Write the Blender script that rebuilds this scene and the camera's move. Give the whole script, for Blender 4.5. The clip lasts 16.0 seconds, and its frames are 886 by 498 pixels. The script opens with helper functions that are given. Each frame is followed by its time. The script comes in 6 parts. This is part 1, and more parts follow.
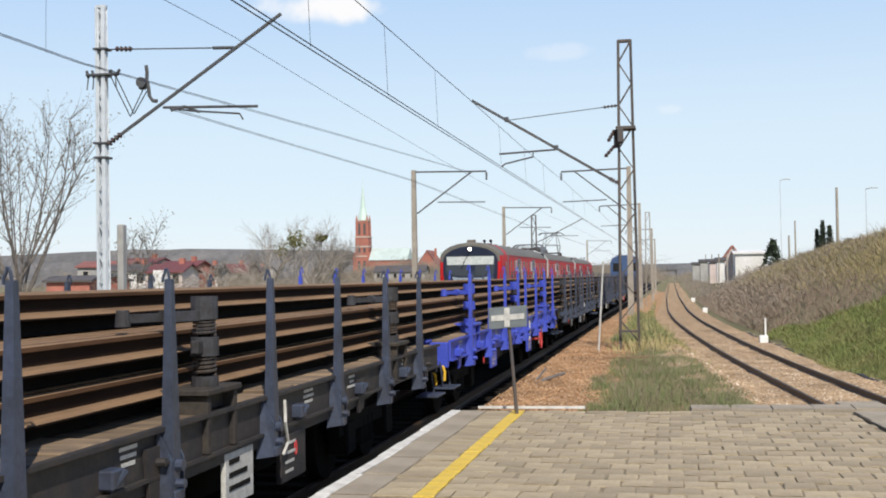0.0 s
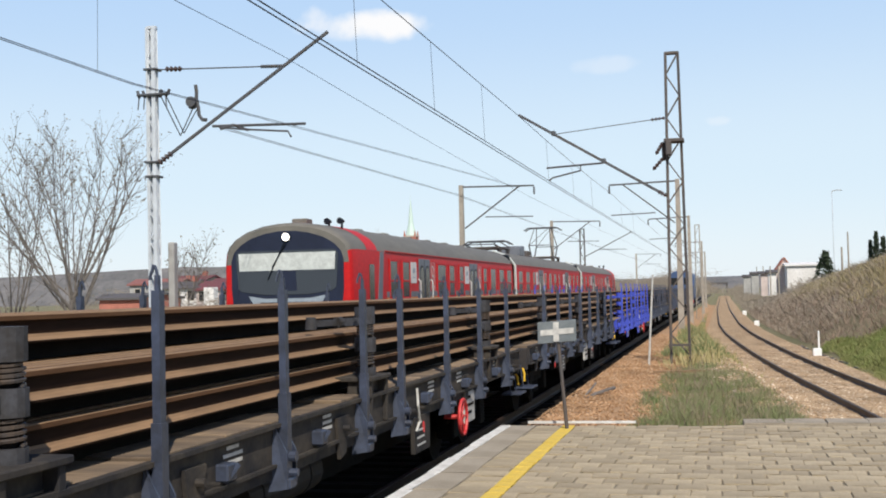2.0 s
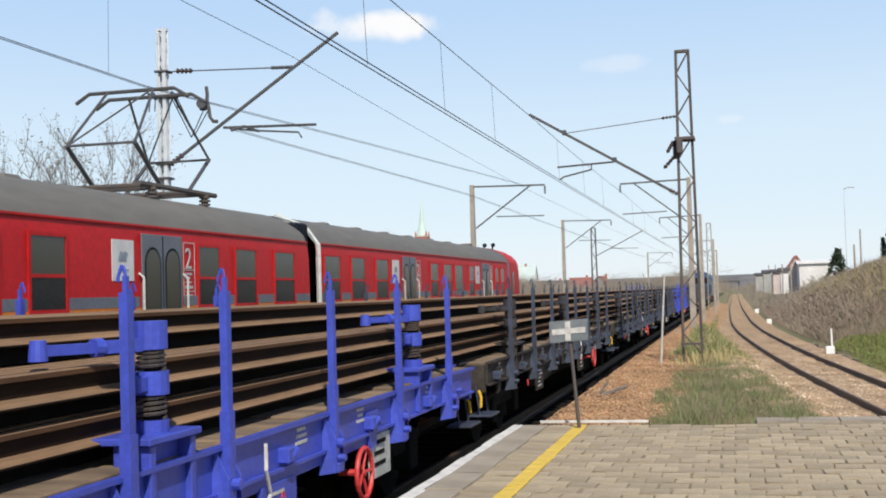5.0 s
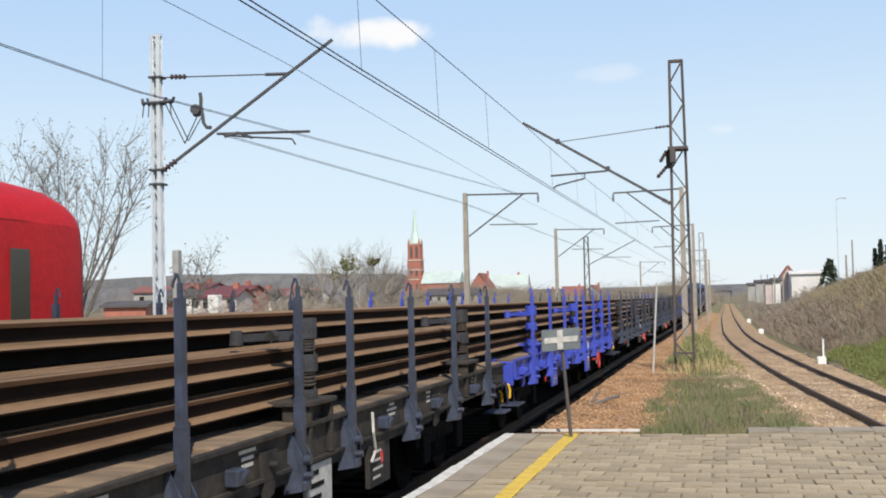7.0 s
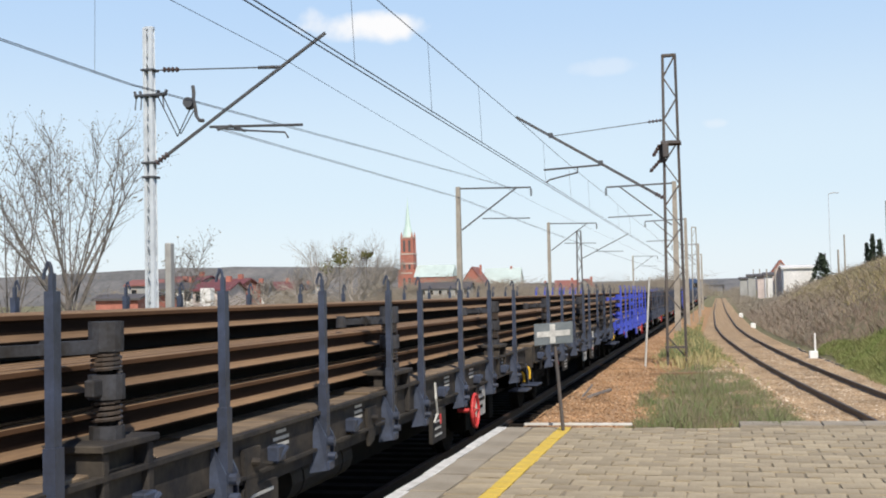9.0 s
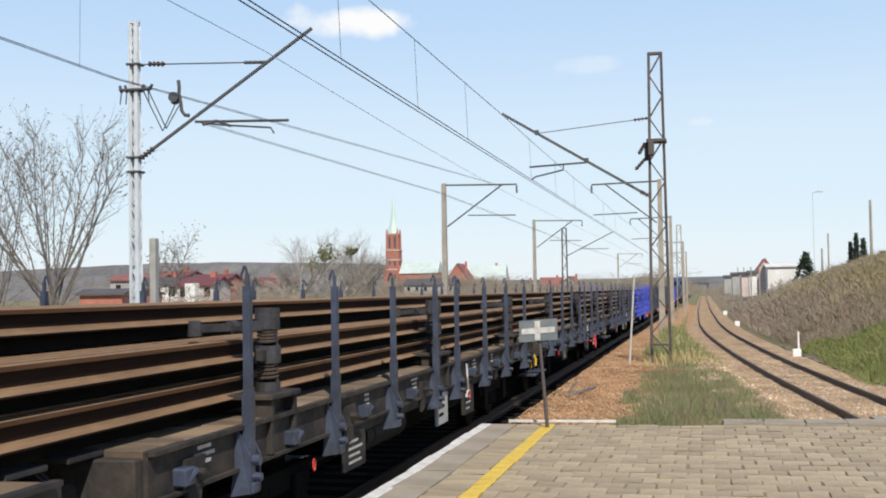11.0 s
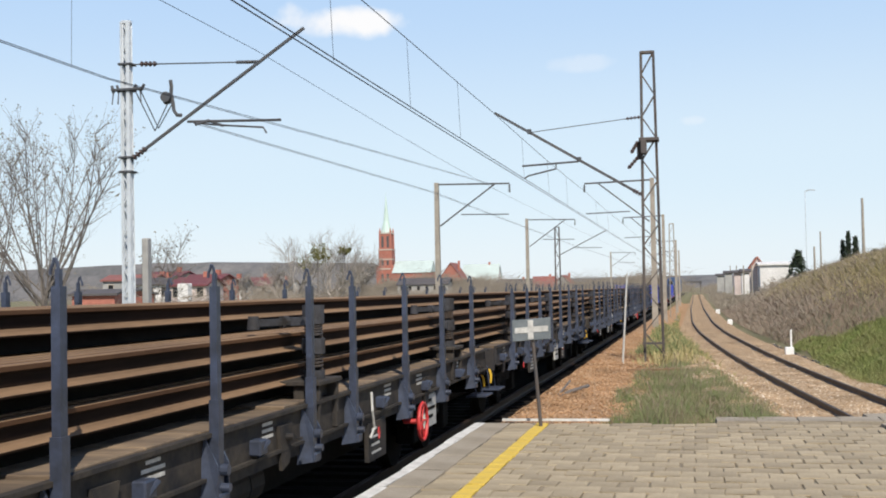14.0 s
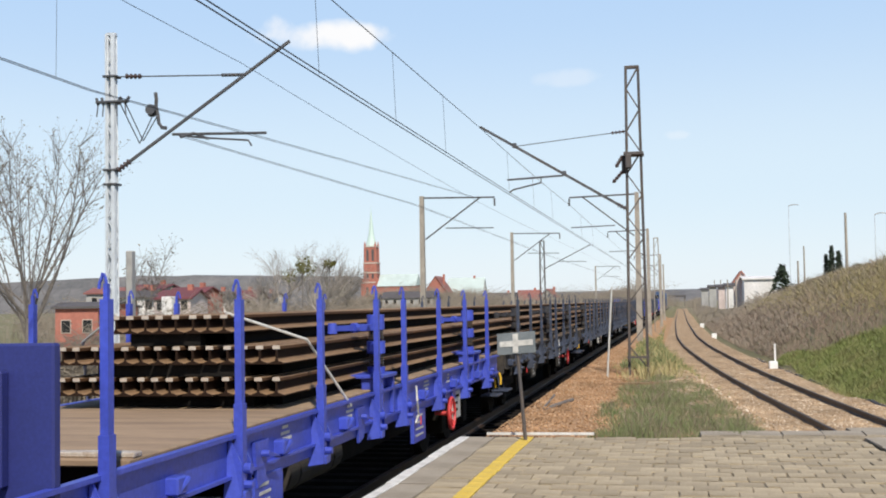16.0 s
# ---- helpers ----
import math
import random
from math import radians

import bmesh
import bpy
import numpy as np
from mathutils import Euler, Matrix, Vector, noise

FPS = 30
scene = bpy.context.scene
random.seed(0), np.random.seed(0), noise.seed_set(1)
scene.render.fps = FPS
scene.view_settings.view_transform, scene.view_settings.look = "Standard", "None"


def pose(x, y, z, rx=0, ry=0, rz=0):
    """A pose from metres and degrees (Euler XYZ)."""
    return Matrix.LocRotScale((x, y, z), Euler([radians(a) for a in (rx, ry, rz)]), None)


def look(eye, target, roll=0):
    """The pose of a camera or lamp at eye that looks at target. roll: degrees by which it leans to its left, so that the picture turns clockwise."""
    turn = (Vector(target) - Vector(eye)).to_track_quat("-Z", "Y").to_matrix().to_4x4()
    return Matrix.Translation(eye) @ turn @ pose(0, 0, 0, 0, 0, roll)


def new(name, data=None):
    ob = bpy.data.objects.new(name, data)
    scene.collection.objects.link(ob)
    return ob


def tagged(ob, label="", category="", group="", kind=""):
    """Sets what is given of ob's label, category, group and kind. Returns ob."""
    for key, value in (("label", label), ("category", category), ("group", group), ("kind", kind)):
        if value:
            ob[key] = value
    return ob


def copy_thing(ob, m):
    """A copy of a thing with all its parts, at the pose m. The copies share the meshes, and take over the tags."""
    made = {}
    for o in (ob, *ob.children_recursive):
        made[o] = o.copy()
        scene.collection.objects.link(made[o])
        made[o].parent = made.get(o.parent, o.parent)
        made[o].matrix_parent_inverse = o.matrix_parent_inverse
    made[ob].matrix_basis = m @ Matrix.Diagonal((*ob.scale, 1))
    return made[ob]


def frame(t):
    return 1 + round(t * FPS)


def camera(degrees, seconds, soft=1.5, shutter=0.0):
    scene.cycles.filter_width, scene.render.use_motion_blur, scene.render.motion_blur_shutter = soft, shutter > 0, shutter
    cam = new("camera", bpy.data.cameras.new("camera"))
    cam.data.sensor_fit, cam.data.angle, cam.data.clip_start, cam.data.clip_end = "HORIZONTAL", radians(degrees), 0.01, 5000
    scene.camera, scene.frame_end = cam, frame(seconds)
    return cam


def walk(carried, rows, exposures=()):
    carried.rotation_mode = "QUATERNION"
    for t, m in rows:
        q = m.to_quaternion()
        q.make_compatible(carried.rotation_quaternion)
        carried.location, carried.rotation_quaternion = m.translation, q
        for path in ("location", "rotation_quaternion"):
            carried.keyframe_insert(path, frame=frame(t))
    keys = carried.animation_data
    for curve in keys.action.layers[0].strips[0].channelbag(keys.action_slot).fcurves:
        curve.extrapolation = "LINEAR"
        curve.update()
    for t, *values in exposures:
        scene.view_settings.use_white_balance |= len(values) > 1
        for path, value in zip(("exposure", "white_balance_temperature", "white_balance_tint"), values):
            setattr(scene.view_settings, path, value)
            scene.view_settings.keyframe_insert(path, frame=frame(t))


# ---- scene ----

# ---------- camera ----------
cam = camera(41.0, 16.0, soft=1.9)
EYE_Z = 1.72
TURNS = [(0, 10.91, 1.39, 0.89), (0.5, 11.77, 2.05, 1.33), (1, 12.49, 2.39, 1.11), (1.5, 12.87, 2.17, 1.18), (2, 13.25, 2.16, 1.36),
         (2.5, 13.56, 2.05, 1.54), (3, 13.53, 1.92, 1.39), (3.5, 13.44, 1.92, 1.75), (4, 13.96, 2.04, 1.82), (6.5, 13.46, 2.38, 1.39),
         (7, 13.44, 2.54, 1.30), (7.5, 13.24, 2.57, 1.10), (8, 13.26, 2.51, 1.21), (8.5, 13.19, 2.43, 1.18), (9, 13.09, 2.23, 1.19),
         (9.5, 13.10, 2.15, 1.18), (10, 12.90, 2.16, 1.00), (12.5, 11.95, 1.90, 1.15), (13, 11.94, 1.90, 1.13), (13.5, 11.96, 1.94, 1.07),
         (14, 12.04, 2.01, 1.08), (14.5, 12.21, 2.13, 0.96), (15, 12.04, 2.30, 0.88), (15.5, 11.44, 2.60, 1.02), (16, 11.31, 2.65, 0.96)]
walk(cam, [(t, pose(0, 0, EYE_Z, 90 + p, r, y)) for t, y, p, r in TURNS], exposures=[(0.0, 0.0), (16.0, 0.0)])

# ---------- world and sun ----------
SUN_EL, SUN_AZ = 46.0, 157.0   # degrees; azimuth clockwise from the track's direction
world = bpy.data.worlds.new("sky")
scene.world = world
world.use_nodes = True
wn, wl = world.node_tree.nodes, world.node_tree.links
wn.clear()
w_out = wn.new("ShaderNodeOutputWorld")
w_bg = wn.new("ShaderNodeBackground")
w_sky = wn.new("ShaderNodeTexSky")
w_sky.sky_type = "NISHITA"
w_sky.sun_disc = False
w_sky.sun_elevation = radians(SUN_EL)
w_sky.sun_rotation = radians(SUN_AZ)
w_sky.air_density, w_sky.dust_density, w_sky.ozone_density = 1.0, 0.4, 1.2
w_bg.inputs["Strength"].default_value = 0.11
w_co = wn.new("ShaderNodeTexCoord")


def cloud(direction, width, height, amount, seed):
    """Mask of one soft cloud about a direction of the sky."""
    d = Vector(direction).normalized()
    side = d.cross(Vector((0, 0, 1))).normalized()
    up = side.cross(d)
    masks = []
    for axis, size in ((side, width), (up, height)):
        dot = wn.new("ShaderNodeVectorMath")
        dot.operation = "DOT_PRODUCT"
        dot.inputs[1].default_value = axis / size
        wl.new(w_co.outputs["Generated"], dot.inputs[0])
        sq = wn.new("ShaderNodeMath")
        sq.operation = "MULTIPLY"
        wl.new(dot.outputs["Value"], sq.inputs[0])
        wl.new(dot.outputs["Value"], sq.inputs[1])
        masks.append(sq)
    add = wn.new("ShaderNodeMath")
    wl.new(masks[0].outputs[0], add.inputs[0])
    wl.new(masks[1].outputs[0], add.inputs[1])
    noi = wn.new("ShaderNodeTexNoise")
    noi.inputs["Scale"].default_value, noi.inputs["Detail"].default_value = 22 + seed, 5
    wl.new(w_co.outputs["Generated"], noi.inputs["Vector"])
    mul = wn.new("ShaderNodeMath")
    mul.operation = "MULTIPLY_ADD"
    mul.inputs[1].default_value = -3.2
    wl.new(noi.outputs["Fac"], mul.inputs[0])
    wl.new(add.outputs[0], mul.inputs[2])
    ramp = wn.new("ShaderNodeMapRange")
    ramp.interpolation_type = "SMOOTHSTEP"
    for key, value in (("From Min", -1.75), ("From Max", -0.7), ("To Min", amount), ("To Max", 0.0)):
        ramp.inputs[key].default_value = value
    wl.new(mul.outputs[0], ramp.inputs["Value"])
    face = wn.new("ShaderNodeVectorMath")
    face.operation = "DOT_PRODUCT"
    face.inputs[1].default_value = d
    wl.new(w_co.outputs["Generated"], face.inputs[0])
    ahead = wn.new("ShaderNodeMath")
    ahead.operation = "GREATER_THAN"
    ahead.inputs[1].default_value = 0.5
    wl.new(face.outputs["Value"], ahead.inputs[0])
    both = wn.new("ShaderNodeMath")
    both.operation = "MULTIPLY"
    wl.new(ramp.outputs["Result"], both.inputs[0])
    wl.new(ahead.outputs[0], both.inputs[1])
    return both


# pale spring haze low over the horizon, deep blue overhead
w_sep = wn.new("ShaderNodeSeparateXYZ")
wl.new(w_co.outputs["Generated"], w_sep.inputs[0])
w_ramp = wn.new("ShaderNodeValToRGB")
w_ramp.color_ramp.interpolation = "EASE"
HAZE = ((0.0, (0.82, 0.915, 1.0)), (0.10, (0.73, 0.875, 1.0)), (0.26, (0.53, 0.73, 1.0)), (0.5, (0.17, 0.30, 0.60)), (1.0, (0.05, 0.11, 0.30)))
while len(w_ramp.color_ramp.elements) < len(HAZE):
    w_ramp.color_ramp.elements.new(0.5)
for e, (p, c) in zip(w_ramp.color_ramp.elements, HAZE):
    e.position, e.color = p, (*c, 1)
wl.new(w_sep.outputs["Z"], w_ramp.inputs["Fac"])
w_gain = wn.new("ShaderNodeVectorMath")
w_gain.operation = "SCALE"
w_gain.inputs["Scale"].default_value = 1 / 0.11
wl.new(w_ramp.outputs["Color"], w_gain.inputs[0])
w_haze = wn.new("ShaderNodeMix")
w_haze.data_type = "RGBA"
w_haze.inputs["Factor"].default_value = 0.85
wl.new(w_sky.outputs["Color"], w_haze.inputs["A"])
wl.new(w_gain.outputs["Vector"], w_haze.inputs["B"])
w_last = w_haze.outputs["Result"]
for args in (((-0.296, 1.0, 0.238), 0.074, 0.014, 1.0, 0), ((-0.344, 1.0, 0.248), 0.026, 0.013, 0.6, 7), ((0.0, 1.0, 0.137), 0.016, 0.006, 0.4, 3), ((-0.09, 1.0, 0.19), 0.03, 0.008, 0.25, 5)):
    m = cloud(*args)
    mix = wn.new("ShaderNodeMix")
    mix.data_type = "RGBA"
    wl.new(m.outputs[0], mix.inputs["Factor"])
    wl.new(w_last, mix.inputs["A"])
    mix.inputs["B"].default_value = (8.9, 8.9, 9.0, 1)
    w_last = mix.outputs["Result"]
wl.new(w_last, w_bg.inputs["Color"])
wl.new(w_bg.outputs[0], w_out.inputs["Surface"])
sun = new("sun", bpy.data.lights.new("sun", "SUN"))
sun.data.energy, sun.data.angle, sun.data.color = 5.0, radians(0.53), (1.0, 0.93, 0.82)
az, el = radians(SUN_AZ), radians(SUN_EL)
SUN_DIR = Vector((math.sin(az) * math.cos(el), math.cos(az) * math.cos(el), math.sin(el)))
sun.matrix_world = look(SUN_DIR * 50, (0, 0, 0))


# ---------- materials ----------
def mat(name, colour, colour2=None, rough=0.7, metal=0.0, scale=8.0, fine=60.0, bump=0.15, spread=0.5, per_object=0.0, stretch=(1, 1, 1), spec=0.5):
    """Two-scale procedural material: stains between two colours, fine grain, relief."""
    m = bpy.data.materials.new(name)
    m.use_nodes = True
    n, l = m.node_tree.nodes, m.node_tree.links
    b = n["Principled BSDF"]
    b.inputs["Roughness"].default_value, b.inputs["Metallic"].default_value = rough, metal
    b.inputs["Specular IOR Level"].default_value = spec
    colour2 = colour2 or tuple(c * 0.72 for c in colour)
    co = n.new("ShaderNodeTexCoord")
    mp = n.new("ShaderNodeMapping")
    mp.inputs["Scale"].default_value = stretch
    l.new(co.outputs["Object"], mp.inputs["Vector"])
    a = n.new("ShaderNodeTexNoise")
    a.inputs["Scale"].default_value, a.inputs["Detail"].default_value, a.inputs["Roughness"].default_value = scale, 6, 0.62
    f = n.new("ShaderNodeTexNoise")
    f.inputs["Scale"].default_value, f.inputs["Detail"].default_value = fine, 4
    l.new(mp.outputs["Vector"], a.inputs["Vector"])
    l.new(mp.outputs["Vector"], f.inputs["Vector"])
    r = n.new("ShaderNodeMapRange")
    r.inputs["From Min"].default_value, r.inputs["From Max"].default_value = 0.5 - 0.28 * spread * 1.2, 0.5 + 0.28 * spread * 1.2
    l.new(a.outputs["Fac"], r.inputs["Value"])
    mx = n.new("ShaderNodeMix")
    mx.data_type = "RGBA"
    mx.inputs["A"].default_value, mx.inputs["B"].default_value = (*colour, 1), (*colour2, 1)
    l.new(r.outputs["Result"], mx.inputs["Factor"])
    g = n.new("ShaderNodeMapRange")
    g.inputs["To Min"].default_value, g.inputs["To Max"].default_value = 0.7, 1.3
    l.new(f.outputs["Fac"], g.inputs["Value"])
    hs = n.new("ShaderNodeHueSaturation")
    l.new(mx.outputs["Result"], hs.inputs["Color"])
    if per_object:
        oi = n.new("ShaderNodeObjectInfo")
        q = n.new("ShaderNodeMapRange")
        q.inputs["To Min"].default_value, q.inputs["To Max"].default_value = 1 - per_object, 1 + per_object
        l.new(oi.outputs["Random"], q.inputs["Value"])
        mu = n.new("ShaderNodeMath")
        mu.operation = "MULTIPLY"
        l.new(q.outputs["Result"], mu.inputs[0])
        l.new(g.outputs["Result"], mu.inputs[1])
        l.new(mu.outputs[0], hs.inputs["Value"])
    else:
        l.new(g.outputs["Result"], hs.inputs["Value"])
    l.new(hs.outputs["Color"], b.inputs["Base Color"])
    if bump:
        bp = n.new("ShaderNodeBump")
        bp.inputs["Strength"].default_value, bp.inputs["Distance"].default_value = bump, 0.02
        l.new(f.outputs["Fac"], bp.inputs["Height"])
        l.new(bp.outputs["Normal"], b.inputs["Normal"])
    return m


def stony(name, colours, size, bump=1.0, loose=False):
    """Crushed stone: every stone has its own shade; dirt patches at a larger scale."""
    m = bpy.data.materials.new(name)
    m.use_nodes = True
    n, l = m.node_tree.nodes, m.node_tree.links
    s = n["Principled BSDF"]
    s.inputs["Roughness"].default_value, s.inputs["Specular IOR Level"].default_value = 0.95, 0.2
    co = n.new("ShaderNodeTexCoord")
    v = n.new("ShaderNodeTexVoronoi")
    v.inputs["Scale"].default_value = 1 / size
    l.new(co.outputs["Object"], v.inputs["Vector"])
    big = n.new("ShaderNodeTexNoise")
    big.inputs["Scale"].default_value, big.inputs["Detail"].default_value = 0.9, 5
    l.new(co.outputs["Object"], big.inputs["Vector"])
    ramp = n.new("ShaderNodeValToRGB")
    ramp.color_ramp.interpolation = "LINEAR"
    el = ramp.color_ramp.elements
    el[0].position, el[0].color = 0.0, (*colours[0], 1)
    el[1].position, el[1].color = 1.0, (*colours[-1], 1)
    for k, c in enumerate(colours[1:-1]):
        e = el.new((k + 1) / (len(colours) - 1))
        e.color = (*c, 1)
    if loose:
        g = n.new("ShaderNodeNewGeometry")
        l.new(g.outputs["Random Per Island"], ramp.inputs["Fac"])
    else:
        sp = n.new("ShaderNodeSeparateColor")
        l.new(v.outputs["Color"], sp.inputs["Color"])
        l.new(sp.outputs["Red"], ramp.inputs["Fac"])
    gain = n.new("ShaderNodeMapRange")
    gain.inputs["From Min"].default_value, gain.inputs["From Max"].default_value = 0.32, 0.68
    gain.inputs["To Min"].default_value, gain.inputs["To Max"].default_value = 0.72, 1.22
    l.new(big.outputs["Fac"], gain.inputs["Value"])
    hs = n.new("ShaderNodeHueSaturation")
    l.new(ramp.outputs["Color"], hs.inputs["Color"])
    l.new(gain.outputs["Result"], hs.inputs["Value"])
    l.new(hs.outputs["Color"], s.inputs["Base Color"])
    bp = n.new("ShaderNodeBump")
    bp.inputs["Strength"].default_value, bp.inputs["Distance"].default_value = bump, size * 0.6
    bp.invert = True
    l.new(v.outputs["Distance"], bp.inputs["Height"])
    l.new(bp.outputs["Normal"], s.inputs["Normal"])
    return m


